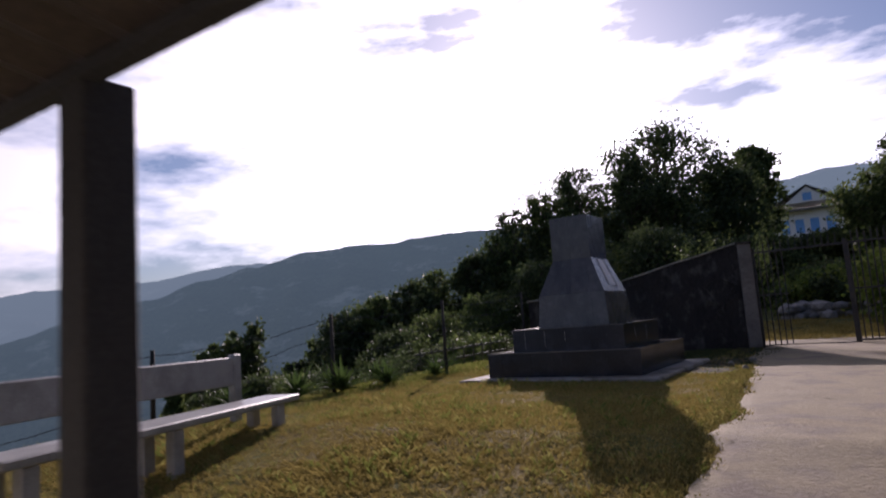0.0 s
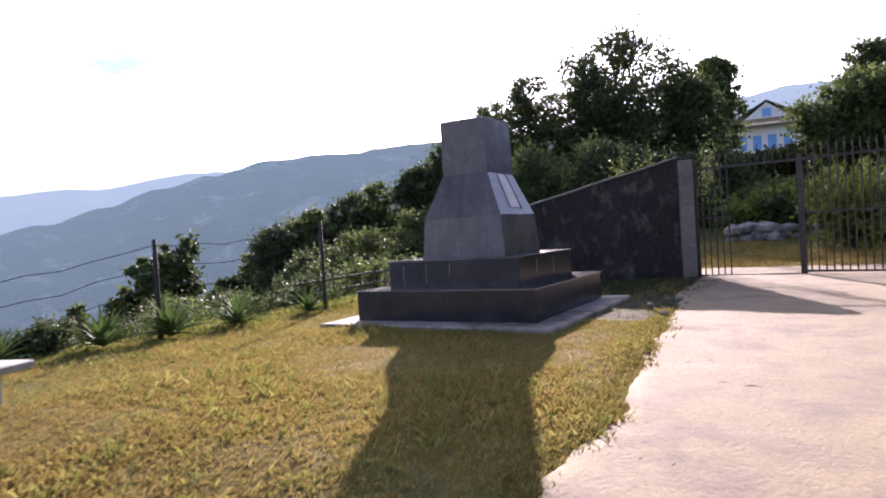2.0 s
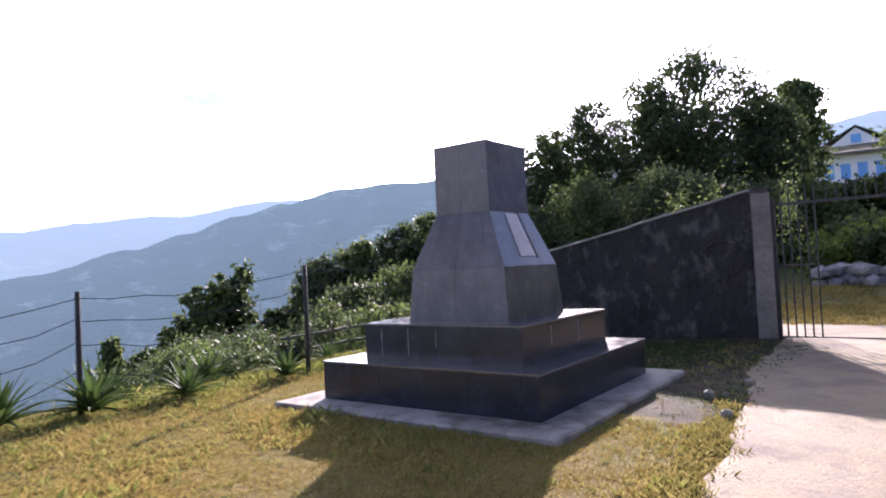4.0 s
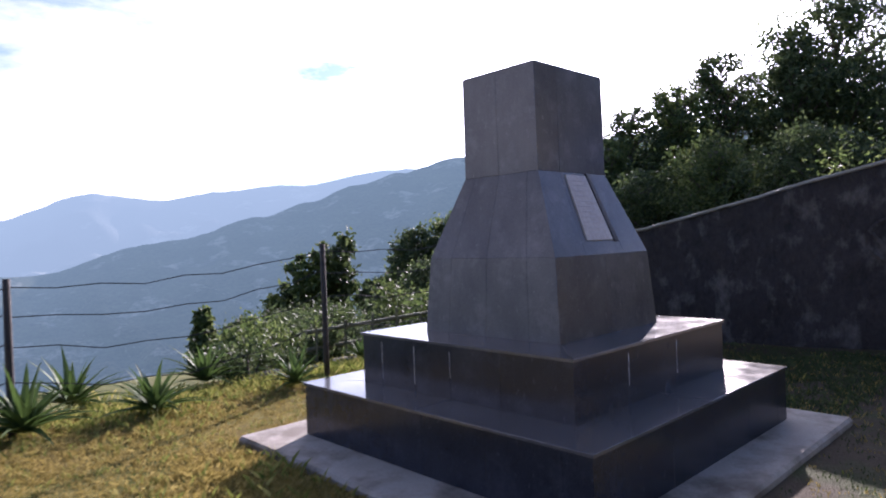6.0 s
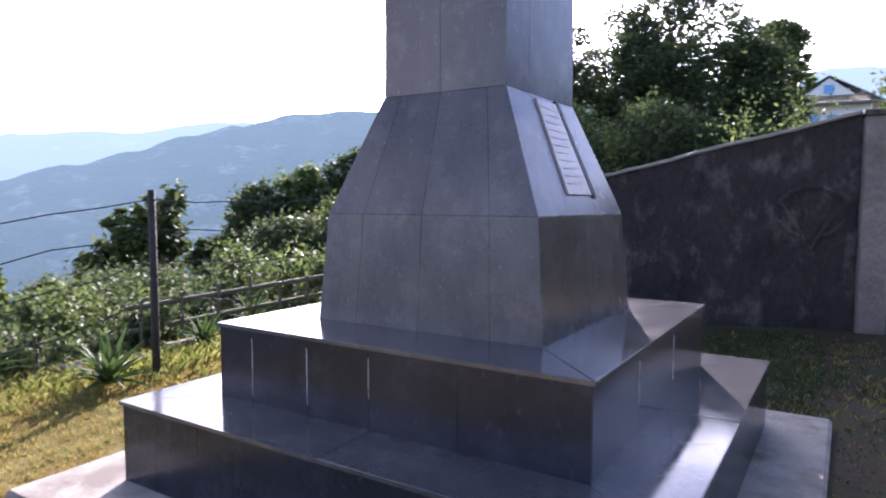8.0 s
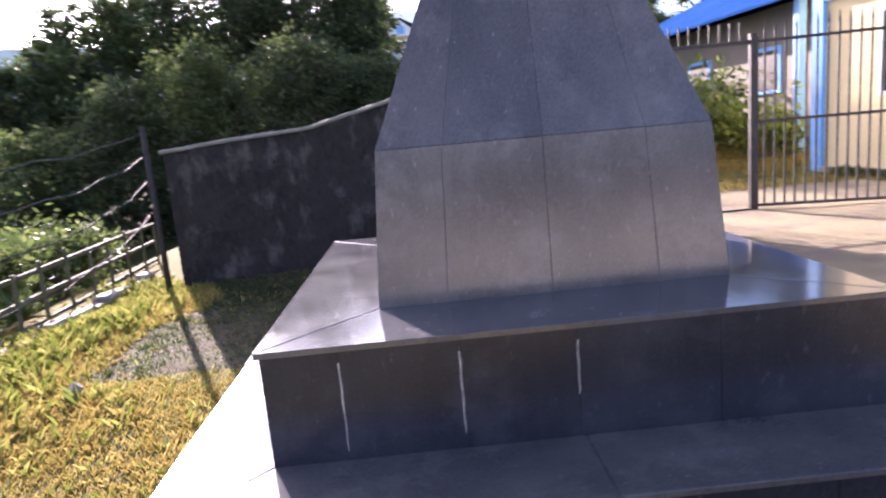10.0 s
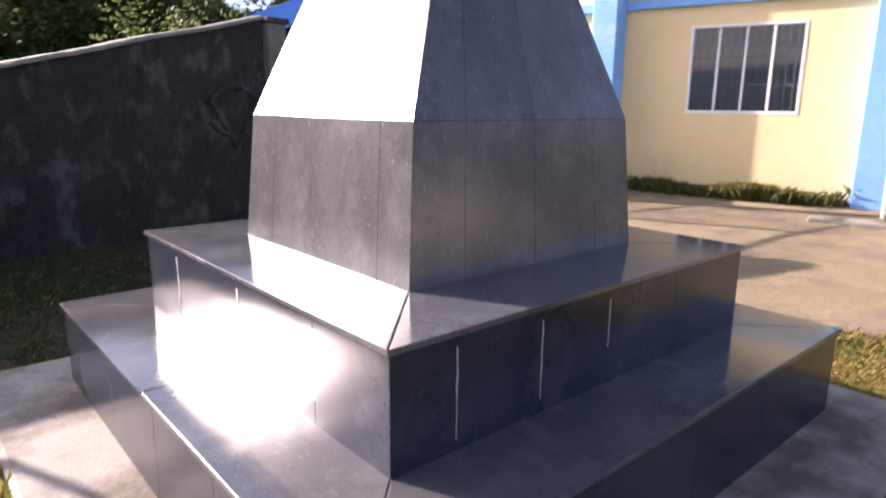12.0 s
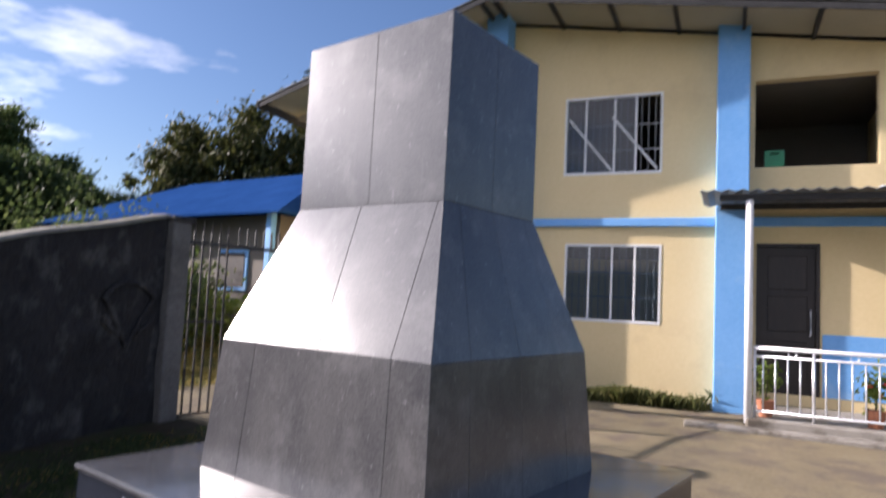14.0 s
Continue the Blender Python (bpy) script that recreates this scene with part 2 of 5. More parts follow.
M_BLUE = mat("blue_paint", (0.13, 0.36, 0.72), (0.19, 0.44, 0.80), scale=1.2, fine=20, rough=0.6, bump=0.1, stain=(0.30, 0.52, 0.78), stain_scale=1.4, stain_at=0.64)
M_WHITE = mat("white_paint", (0.72, 0.72, 0.72), (0.82, 0.82, 0.80), scale=3, rough=0.45, bump=0.08)
M_STEEL = mat("galvanised_tube", (0.62, 0.63, 0.65), (0.75, 0.76, 0.78), scale=8, rough=0.35, bump=0.05, metal=0.6)
M_DOOR = mat("dark_wood", (0.012, 0.009, 0.008), (0.028, 0.020, 0.017), scale=3, fine=30, rough=0.4, bump=0.15, stretch=(1, 1, 0.15))
M_TIN = mat("tin_sheet", (0.13, 0.135, 0.14), (0.24, 0.245, 0.25), scale=2, fine=20, rough=0.5, bump=0.1, metal=0.6, stain=(0.14, 0.09, 0.06), stain_scale=1.5, stain_at=0.64)
M_SOFFIT = mat("soffit_sheet", (0.34, 0.31, 0.22), (0.44, 0.40, 0.29), scale=1, rough=0.8, bump=0.1)
M_BEAM = mat("dark_beam", (0.018, 0.018, 0.019), (0.045, 0.044, 0.044), scale=4, rough=0.8, bump=0.2)
M_BLUETIN = mat("blue_tin", (0.012, 0.045, 0.15), (0.02, 0.066, 0.21), scale=1, fine=12, rough=0.7, bump=0.1, metal=0.0, spec=0.0)
M_DARK = mat("room_plaster", (0.15, 0.135, 0.115), (0.21, 0.19, 0.16), scale=1, rough=0.9, bump=0.1)
M_POST = mat("weathered_post", (0.018, 0.016, 0.014), (0.045, 0.039, 0.033), scale=8, rough=0.9, bump=0.5)
M_BAMBOO = mat("grey_bamboo", (0.05, 0.055, 0.03), (0.13, 0.13, 0.07), scale=6, rough=0.8, bump=0.3)
M_WIRE = mat("wire", (0.03, 0.03, 0.03), (0.07, 0.06, 0.06), rough=0.6, metal=0.5)
M_BARK = mat("bark", (0.05, 0.04, 0.03), (0.12, 0.10, 0.08), scale=3, fine=14, rough=1.0, bump=0.8, stretch=(1, 1, 0.3))
M_STONE = mat("field_stone", (0.13, 0.12, 0.11), (0.28, 0.27, 0.25), scale=4, fine=25, rough=0.95, bump=0.6, vary=0.2)
M_GREEN = mat("green_plastic", (0.008, 0.17, 0.07), (0.014, 0.23, 0.10), rough=0.4, bump=0)
M_LIME = mat("limewash", (0.62, 0.60, 0.55), (0.76, 0.74, 0.69), scale=1.5, fine=20, rough=0.9, bump=0.2, stain=(0.5, 0.47, 0.41), stain_scale=1.1, stain_at=0.6)
M_STRAW = mat("straw_and_grit", (0.14, 0.107, 0.065), (0.26, 0.195, 0.115), scale=9, rough=0.95, bump=0.2)
M_TERRA = mat("pot", (0.35, 0.13, 0.07), (0.45, 0.19, 0.10), rough=0.8)
M_RED = mat("red_petals", (0.6, 0.03, 0.03), (0.75, 0.08, 0.06), rough=0.6, bump=0)
M_CLOTH = mat("white_sheet", (0.7, 0.7, 0.72), (0.8, 0.8, 0.8), rough=0.8)
L_DARK = leaf_mat("leaves_dark", (0.034, 0.052, 0.020), (0.058, 0.086, 0.030), (0.105, 0.135, 0.052), 0.42)
L_MID = leaf_mat("leaves_mid", (0.045, 0.070, 0.022), (0.080, 0.118, 0.034), (0.15, 0.182, 0.06), 0.45)
L_BRIGHT = leaf_mat("leaves_bright", (0.08, 0.13, 0.02), (0.14, 0.20, 0.035), (0.26, 0.30, 0.07), 0.45)
L_BAMBOO = leaf_mat("leaves_bamboo", (0.035, 0.045, 0.012), (0.06, 0.07, 0.018), (0.14, 0.13, 0.035), 0.25)
L_AGAVE = leaf_mat("agave_blades", (0.045, 0.080, 0.020), (0.075, 0.125, 0.032), (0.15, 0.19, 0.06), 0.3)
L_LAWN = leaf_mat("lawn_blades", (0.20, 0.16, 0.042), (0.30, 0.235, 0.07), (0.38, 0.30, 0.10), 0.4)
L_FRINGE = leaf_mat("fringe_blades", (0.12, 0.115, 0.03), (0.20, 0.17, 0.05), (0.34, 0.28, 0.095), 0.4)
L_WEED = leaf_mat("weed_blades", (0.05, 0.060, 0.016), (0.085, 0.095, 0.026), (0.16, 0.15, 0.05), 0.35)
L_LUSH = leaf_mat("lush_blades", (0.10, 0.14, 0.025), (0.20, 0.22, 0.05), (0.38, 0.34, 0.11), 0.4)

g_m = bpy.data.materials.new("window_glass")
g_m.use_nodes = True
g_b = g_m.node_tree.nodes["Principled BSDF"]
g_b.inputs["Base Color"].default_value = (0.55, 0.60, 0.64, 1)
g_b.inputs["Roughness"].default_value, g_b.inputs["Transmission Weight"].default_value, g_b.inputs["IOR"].default_value = 0.03, 1.0, 1.5
M_GLASS = g_m


# ---- mesh helpers ----
def to_mesh(name, bm, material):
    bmesh.ops.recalc_face_normals(bm, faces=bm.faces)
    me = bpy.data.meshes.new(name)
    bm.to_mesh(me)
    bm.free()
    me.materials.append(material)
    return me


def part(name, bm, material, parent=None, label="", smooth=False):
    """One mesh object, under a thing where one is given."""
    me = to_mesh(name, bm, material)
    if smooth:
        for p in me.polygons:
            p.use_smooth = True
    ob = new(name, me)
    ob.parent = parent
    if label:
        tagged(ob, label)
    return ob


def raw(name, verts, faces, material, parent=None, smooth=False):
    me = bpy.data.meshes.new(name)
    me.from_pydata([tuple(v) for v in verts], [], [tuple(f) for f in faces])
    me.materials.append(material)
    me.update()
    if smooth:
        for p in me.polygons:
            p.use_smooth = True
    ob = new(name, me)
    ob.parent = parent
    return ob


def thing(name, m, label, category, group=""):
    ob = new(name)
    ob.matrix_world = m
    return tagged(ob, label, category, group)


def box(bm, lo, hi, bevel=0.0, m=None):
    """An axis-aligned box from corner to corner, its edges bevelled."""
    lo, hi = Vector(lo), Vector(hi)
    g = bmesh.ops.create_cube(bm, size=1.0, matrix=Matrix.Translation((lo + hi) / 2) @ Matrix.Diagonal((*(hi - lo), 1)))
    vs = g["verts"]
    if bevel:
        es = {e for v in vs for e in v.link_edges}
        r = bmesh.ops.bevel(bm, geom=list(es), offset=bevel, segments=1, affect="EDGES")
        vs = list({v for f in r["faces"] for v in f.verts} | {v for v in vs if v.is_valid})
    if m is not None:
        bmesh.ops.transform(bm, matrix=m, verts=vs)
    return bm


def one_box(lo, hi, bevel=0.0, m=None):
    return box(bmesh.new(), lo, hi, bevel, m)


def tube(bm, pts, radii, sides=8):
    """A round bar along pts, its radius given point by point."""
    if not isinstance(radii, (list, tuple)):
        radii = [radii] * len(pts)
    pts = [Vector(p) for p in pts]
    rings = []
    for i, p in enumerate(pts):
        d = (pts[min(i + 1, len(pts) - 1)] - pts[max(i - 1, 0)]).normalized()
        a = d.orthogonal().normalized()
        if abs(d.z) < 0.99:
            a = d.cross(Vector((0, 0, 1))).normalized()
        b = d.cross(a)
        rings.append([bm.verts.new(p + (a * math.cos(k * math.tau / sides) + b * math.sin(k * math.tau / sides)) * radii[i]) for k in range(sides)])
    for r0, r1 in zip(rings, rings[1:]):
        for k in range(sides):
            bm.faces.new((r0[k], r0[(k + 1) % sides], r1[(k + 1) % sides], r1[k]))
    bm.faces.new(rings[0])
    bm.faces.new(rings[-1])
    return bm


def slab_panel(c, thick=0.02, gap=0.0006, chamfer=0.0012):
    """A facing slab: four outer corners in turn; a chamfered front, its body behind it."""
    bm = bmesh.new()
    c = [Vector(p) for p in c]
    mid = sum(c, Vector()) / 4
    nrm = (c[1] - c[0]).cross(c[3] - c[0]).normalized()

    def shrink(p, by):
        d = mid - p
        ax, ay = (c[1] - c[0]).normalized(), (c[3] - c[0]).normalized()
        return p + ax * math.copysign(by, d.dot(ax)) + ay * math.copysign(by, d.dot(ay))
    loops = [[bm.verts.new(shrink(p, gap + chamfer)) for p in c],
             [bm.verts.new(shrink(p, gap) - nrm * chamfer * 0.7) for p in c],
             [bm.verts.new(shrink(p, gap) - nrm * thick) for p in c]]
    bm.faces.new(loops[0])
    for a, b in zip(loops, loops[1:]):
        for k in range(4):
            bm.faces.new((a[k], b[k], b[(k + 1) % 4], a[(k + 1) % 4]))
    return bm


# ---- terrain ----
def smooth(a, b, v):
    u = min(1.0, max(0.0, (v - a) / (b - a)))
    return u * u * (3 - 2 * u)


HILL = [(-180, 0.0), (-100, 0.0), (-60, 4.0), (-25, 8.0), (-8, 11.0), (5, 11.5), (14, 6.0), (22, 2.0), (30, -4.0), (40, -12.0), (55, -22.0), (90, -30.0), (130, -20.0), (180, 0.0)]


def lookup(table, v):
    for (a, p), (b, q) in zip(table, table[1:]):
        if a <= v <= b:
            return p + (q - p) * smooth(a, b, v)
    return table[-1][1]


def straight(table, v):
    return float(np.interp(v, [p for p, _ in table], [q for _, q in table]))


def ground_z(x, y):
    """The height of the land: a terrace that falls to the valley on one side and rises to a hill behind the gate."""
    z = -0.8 - 0.11 * max(0.0, min(-5.5 - y, 7.0))
    az = math.degrees(math.atan2(-(x - 2.5), y + 4))
    r = math.hypot(x - 2.5, y + 4)
    z += lookup(HILL, az) * smooth(13, 95, r)
    if az > 30:
        z -= smooth(30, 45, az) * (90 * smooth(90, 700, r) + 330 * smooth(500, 1500, r))
    # a levelled yard before the house on the hill
    yard = (1 - smooth(6, 11, abs(az - 1.5))) * (1 - smooth(86, 110, r))
    z -= max(0.0, z - 4.9) * yard
    d = -3.75 - x
    if d > 0 and y > -14:
        z -= 1.6 * smooth(0, 4.5, d)
    return z + 0.25 * noise.noise((x * 0.11, y * 0.11, 3.0)) * smooth(9, 25, r)


def bare(x, y):
    """The strip between monument, wall and driveway: little grass, soil darkened for the wall's shade."""
    n = 0.5 * noise.noise((x * 1.4, y * 0.9, 8))
    return (1.5 < x < 2.75 and -0.55 + n < y < 5.2) or (-2.6 + n < x < 2.6 and 1.2 < y < 5.2)


def axis(near, step, far, n):
    a = list(np.arange(near[0], near[1] + 1e-6, step))
    out = [near[1] + (far - near[1]) * (k / n) ** 3.2 for k in range(1, n + 1)]
    back = [near[0] - (far + near[0]) * (k / n) ** 3.2 for k in range(n, 0, -1)]
    return back + a + out


gx, gy = axis((-7.0, 9.0), 0.25, 4200, 40), axis((-13.0, 9.0), 0.25, 4200, 40)
nx = len(gx)
g_verts = [(x, y, ground_z(x, y) + 0.012 * noise.noise((x * 1.7, y * 1.7, 0))) for y in gy for x in gx]
g_faces = [(j * nx + i, j * nx + i + 1, (j + 1) * nx + i + 1, (j + 1) * nx + i) for j in range(len(gy) - 1) for i in range(nx - 1)]
ground = raw("ground", g_verts, g_faces, M_SOIL, smooth=True)
ground.data.materials.append(M_HILL)
ground.data.materials.append(M_SHADE_SOIL)
for p in ground.data.polygons:
    if p.center.y > 7.5 or p.center.x < -5 or p.center.x > 18:
        p.material_index = 1
    elif bare(p.center.x, p.center.y):
        p.material_index = 2
tagged(ground, "dry yellow-green lawn and hillside ground", "ground", kind="structure")

# the driveway of worn pale concrete, from the veranda to the gate and the house
ROAD_EDGE = [(-14.0, 3.3), (-10.0, 3.2), (-6.3, 3.08), (-5.3, 2.95), (-4.4, 3.0), (-3.5, 2.86), (-2.0, 2.70), (-0.6, 2.56), (0.6, 2.40), (2.5, 2.15), (5.0, 2.1), (7.2, 1.6)]


def road_left(y):
    return lookup(ROAD_EDGE, y) + 0.10 * noise.noise((y * 1.3, 5.0, 0)) + 0.05 * noise.noise((y * 5.1, 9.0, 0))


r_verts, r_faces = [], []
ys, us = list(np.arange(-14.0, 7.21, 0.1)), [0, 0.004, 0.02, 0.05, 0.1, 0.18, 0.26, 0.34, 0.43, 0.52, 0.62, 0.72, 0.82, 0.91, 1.0]
for y in ys:
    x0, x1 = road_left(y), 8.25 - 0.234 * (y - 3.4) - 0.35 if y < 5.2 else 6.5
    for k, u in enumerate(us):
        x = x0 + (x1 - x0) * u
        lift = -0.03 if k == 0 else 0.018 + 0.014 * noise.noise((x * 2.1, y * 2.1, 4))
        r_verts.append((x, y, ground_z(x, y) + lift))
nu = len(us)
r_faces = [(j * nu + i, j * nu + i + 1, (j + 1) * nu + i + 1, (j + 1) * nu + i) for j in range(len(ys) - 1) for i in range(nu - 1)]
road = raw("road", r_verts, r_faces, M_ROAD, smooth=True)
tagged(road, "worn pale concrete driveway with a ragged grass edge", "driveway", kind="structure")

# far mountains, a ridge line by azimuth and height in degrees
NEAR_RIDGE = [(-180, 3.0), (-120, 3.0), (-60, 4.0), (-20, 6.0), (0, 7.0), (20, 8.2), (30, 8.4), (40, 7.8), (45, 7.4), (50, 6.2), (54, 5.3), (58, 3.9), (62, 2.8), (69, 1.0), (80, -1.4), (100, -2.5), (140, 0.0), (180, 3.0)]
FAR_RIDGE = [(-180, 5.0), (-60, 4.0), (-20, 7.5), (-8, 9.2), (0, 9.9), (8, 9.4), (30, 8.0), (50, 6.6), (59, 5.4), (71, 4.4), (75.5, 4.7), (82, 2.6), (100, 3.5), (140, 5.0), (180, 5.0)]


def ridge(name, table, dist, foot, material, seed, label):
    verts, cols, rows = [], 721, 26
    for i in range(cols):
        az = -180 + i * 0.5
        a = radians(az)
        top = dist * math.tan(radians(lookup(table, az) + 0.22 * noise.noise((az * 0.25, seed, 0)) + 0.13 * noise.noise((az * 0.9, seed, 2)) + 0.06 * noise.noise((az * 3.1, seed, 4))))
        for j in range(rows):
            u = j / (rows - 1)
            d = dist * (0.55 + 0.45 * u) + dist * 0.06 * noise.noise((az * 0.35, j * 0.35, seed)) * (1 - u)
            z = foot + (top - foot) * u ** 1.15 + dist * 0.022 * noise.noise((az * 0.5, j * 0.4, seed + 9)) * (1 - u) * u * 4
            verts.append((-math.sin(a) * d + 2.5, math.cos(a) * d - 4, z))
    faces = [(i * rows + j, (i + 1) * rows + j, (i + 1) * rows + j + 1, i * rows + j + 1) for i in range(cols - 1) for j in range(rows - 1)]
    ob = raw(name, verts, faces, material, smooth=True)
    return tagged(ob, label, "mountains", kind="structure")


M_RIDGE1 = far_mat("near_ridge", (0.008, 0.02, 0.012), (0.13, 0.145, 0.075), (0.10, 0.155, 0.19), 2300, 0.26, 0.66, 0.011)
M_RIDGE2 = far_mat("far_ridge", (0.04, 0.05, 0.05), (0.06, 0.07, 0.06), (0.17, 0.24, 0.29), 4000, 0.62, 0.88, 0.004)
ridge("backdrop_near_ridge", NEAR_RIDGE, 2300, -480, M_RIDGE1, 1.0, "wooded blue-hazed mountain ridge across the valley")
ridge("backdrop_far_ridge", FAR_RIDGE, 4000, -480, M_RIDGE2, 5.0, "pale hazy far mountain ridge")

# ---- monument ----
GZ = -0.755
monument = thing("monument", pose(0, 0, GZ), "grey polished granite pedestal on two stepped plinths", "monument")
T1, T2, P0, P1, P2, P3 = (1.258, 1.258, -0.36), (0.94, 0.94, 0.0), (0.610, 0.596, 0.0), (0.568, 0.562, 0.533), (0.335, 0.400, 1.107), (0.330, 0.402, 1.832)


def corner(level, k, z=None):
    """Corner k of a level, from the one at (+x, -y) counter-clockwise, in the monument's own space."""
    sx, sy = ((1, -1), (1, 1), (-1, 1), (-1, -1))[k]
    return Vector((level[0] * sx, level[1] * sy, (level[2] if z is None else z) - GZ))


def clad(low, high, z_low, z_high, cuts, material, name, thick=0.02):
    """Faces one storey of the monument with slabs on its four sides."""
    for k in range(4):
        a, b = corner(low, k, z_low), corner(low, (k + 1) % 4, z_low)
        d, c = corner(high, k, z_high), corner(high, (k + 1) % 4, z_high)
        edges = [0.0, *(cuts[k] if isinstance(cuts, dict) else cuts), 1.0]
        edges = [e if isinstance(e, tuple) else (e, e) for e in edges]
        for (u, p), (v, q) in zip(edges, edges[1:]):
            part(name, slab_panel([a.lerp(b, u), a.lerp(b, v), d.lerp(c, q), d.lerp(c, p)], thick), material, monument)


def frustum(low, high, z_low, z_high, inset):
    bm = bmesh.new()
    lo = (low[0] - inset, low[1] - inset, 0)
    hi = (high[0] - inset, high[1] - inset, 0)
    a = [bm.verts.new(corner(lo, k, z_low)) for k in range(4)]
    b = [bm.verts.new(corner(hi, k, z_high)) for k in range(4)]
    bm.faces.new(a)
    bm.faces.new(b)
    for k in range(4):
        bm.faces.new((a[k], a[(k + 1) % 4], b[(k + 1) % 4], b[k]))
    return bm


core = bmesh.new()
for lo, hi, z0, z1 in ((T1, T1, GZ, -0.37), (T2, T2, -0.38, -0.012), (P0, P1, -0.01, 0.533), (P1, P2, 0.53, 1.107), (P2, P3, 1.10, 1.82)):
    tmp = frustum(lo, hi, z0, z1, 0.012)
    me = bpy.data.meshes.new("tmp")
    tmp.to_mesh(me)
    tmp.free()
    core.from_mesh(me)
part("core", core, M_CORE, monument)
DRIPS = {0: [0.3, 0.62], 1: [0.35, 0.7], 2: [0.2, 0.52, 0.8], 3: [0.12, 0.307, 0.492, 0.72]}
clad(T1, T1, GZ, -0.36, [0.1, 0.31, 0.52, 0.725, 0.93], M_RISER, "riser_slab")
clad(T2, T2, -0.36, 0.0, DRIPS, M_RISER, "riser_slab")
clad(P0, P1, 0.0, 0.533, {0: [0.5], 1: [0.5], 2: [0.20, 0.847], 3: [0.196, 0.494, 0.80]}, M_GRANITE, "facing_slab")
clad(P1, P2, 0.533, 1.107, {0: [0.3, 0.72], 1: [0.5], 2: [(0.524, 0.475), (0.845, 0.97)], 3: [(0.196, 0.15), (0.494, 0.49), (0.80, 0.86)]}, M_GRANITE, "facing_slab")
clad(P2, P3, 1.107, 1.832, {0: [0.3], 1: [0.5], 2: [0.52], 3: [0.485]}, M_GRANITE, "facing_slab")


def deck(outer, inner, z, name, cuts):
    """The flat top of a step: slabs round the next storey, mitred at the corners."""
    for k in range(4):
        a, b = corner(outer, k, z), corner(outer, (k + 1) % 4, z)
        d, c = corner(inner, k, z), corner(inner, (k + 1) % 4, z)
        edges = [0.0, *cuts, 1.0]
        for u, v in zip(edges, edges[1:]):
            part(name, slab_panel([a.lerp(b, u), a.lerp(b, v), d.lerp(c, v), d.lerp(c, u)], 0.018, 0.0008, 0.003), M_POLISHED, monument)


deck((1.272, 1.272, 0), (0.92, 0.92, 0), -0.356, "tread_slab", [0.5])
deck((0.952, 0.952, 0), (0.59, 0.575, 0), 0.004, "tread_slab", [])
part("cap_slab", one_box((-0.33, -0.402, 1.825 - GZ), (0.33, 0.402, 1.836 - GZ), 0.003), M_POLISHED, monument)

# the inscription plaque on the sloping side towards the gate
pl_a, pl_b = corner(P1, 0), corner(P1, 1)
pl_d, pl_c = corner(P2, 0), corner(P2, 1)


def on_slope(u, v, out=0.0):
    p = pl_a.lerp(pl_b, u).lerp(pl_d.lerp(pl_c, u), v)
    return p + (pl_b - pl_a).cross(pl_d - pl_a).normalized() * out


plaque = part("plaque", slab_panel([on_slope(0.35, 0.16, 0.010), on_slope(0.645, 0.16, 0.010), on_slope(0.645, 0.96, 0.010), on_slope(0.35, 0.96, 0.010)], 0.02), M_PLAQUE, monument, "pale stone plaque with worn writing")
part("plaque_edge", slab_panel([on_slope(0.66, 0.14, 0.012), on_slope(0.70, 0.14, 0.012), on_slope(0.70, 0.995, 0.012), on_slope(0.66, 0.995, 0.012)], 0.03), M_IRON, monument, "dark metal strip")
rnd = random.Random(4)
for i in range(11):
    v = 0.90 - i * 0.064
    u1 = 0.62 - 0.09 * rnd.random()
    part("writing_bar", slab_panel([on_slope(0.38, v - 0.016, 0.0115), on_slope(u1, v - 0.016, 0.0115), on_slope(u1, v, 0.0115), on_slope(0.38, v, 0.0115)], 0.003, 0, 0.0004), M_WRITE, plaque)

# pale lime runs below the joints of the upper step
rnd = random.Random(8)
for k in range(4):
    for u in DRIPS[k][:3]:
        for lvl, z_hi, z_lo in ((T2, -0.05, -0.34),):
            a, b = corner(lvl, k, z_hi), corner(lvl, (k + 1) % 4, z_hi)
            p = a.lerp(b, u)
            side = (b - a).normalized()
            out = Vector((side.y, -side.x, 0)) * 0.0012
            length, w = 0.16 + 0.13 * rnd.random(), 0.0018 + 0.0036 * rnd.random()
            bm = bmesh.new()
            segs = 7
            rows = []
            for j in range(segs + 1):
                f = j / segs
                sw = side * (0.0012 * math.sin(j * 2.1 + k + u * 9))
                ww = w * (1 - 0.6 * f) * (0.6 + 0.8 * rnd.random())
                q = p + out - Vector((0, 0, length * f)) + sw
                rows.append((bm.verts.new(q - side * ww), bm.verts.new(q + side * ww), bm.verts.new(q - side * ww - out * 1.5), bm.verts.new(q + side * ww - out * 1.5)))
            for r0, r1 in zip(rows, rows[1:]):
                bm.faces.new((r0[0], r0[1], r1[1], r1[0]))
                bm.faces.new((r0[0], r1[0], r1[2], r0[2]))
                bm.faces.new((r0[1], r0[3], r1[3], r1[1]))
            part("lime_run", bm, M_DRIP, monument)

# the concrete apron round it
apron = part("apron", box(bmesh.new(), (-1.63, -1.63, -0.12), (1.60, 1.60, 0.035), 0.02), M_CONCRETE)
apron.location = (0, 0, GZ - 0.025)
tagged(apron, "rough concrete apron slab round the monument", "slab", kind="structure")

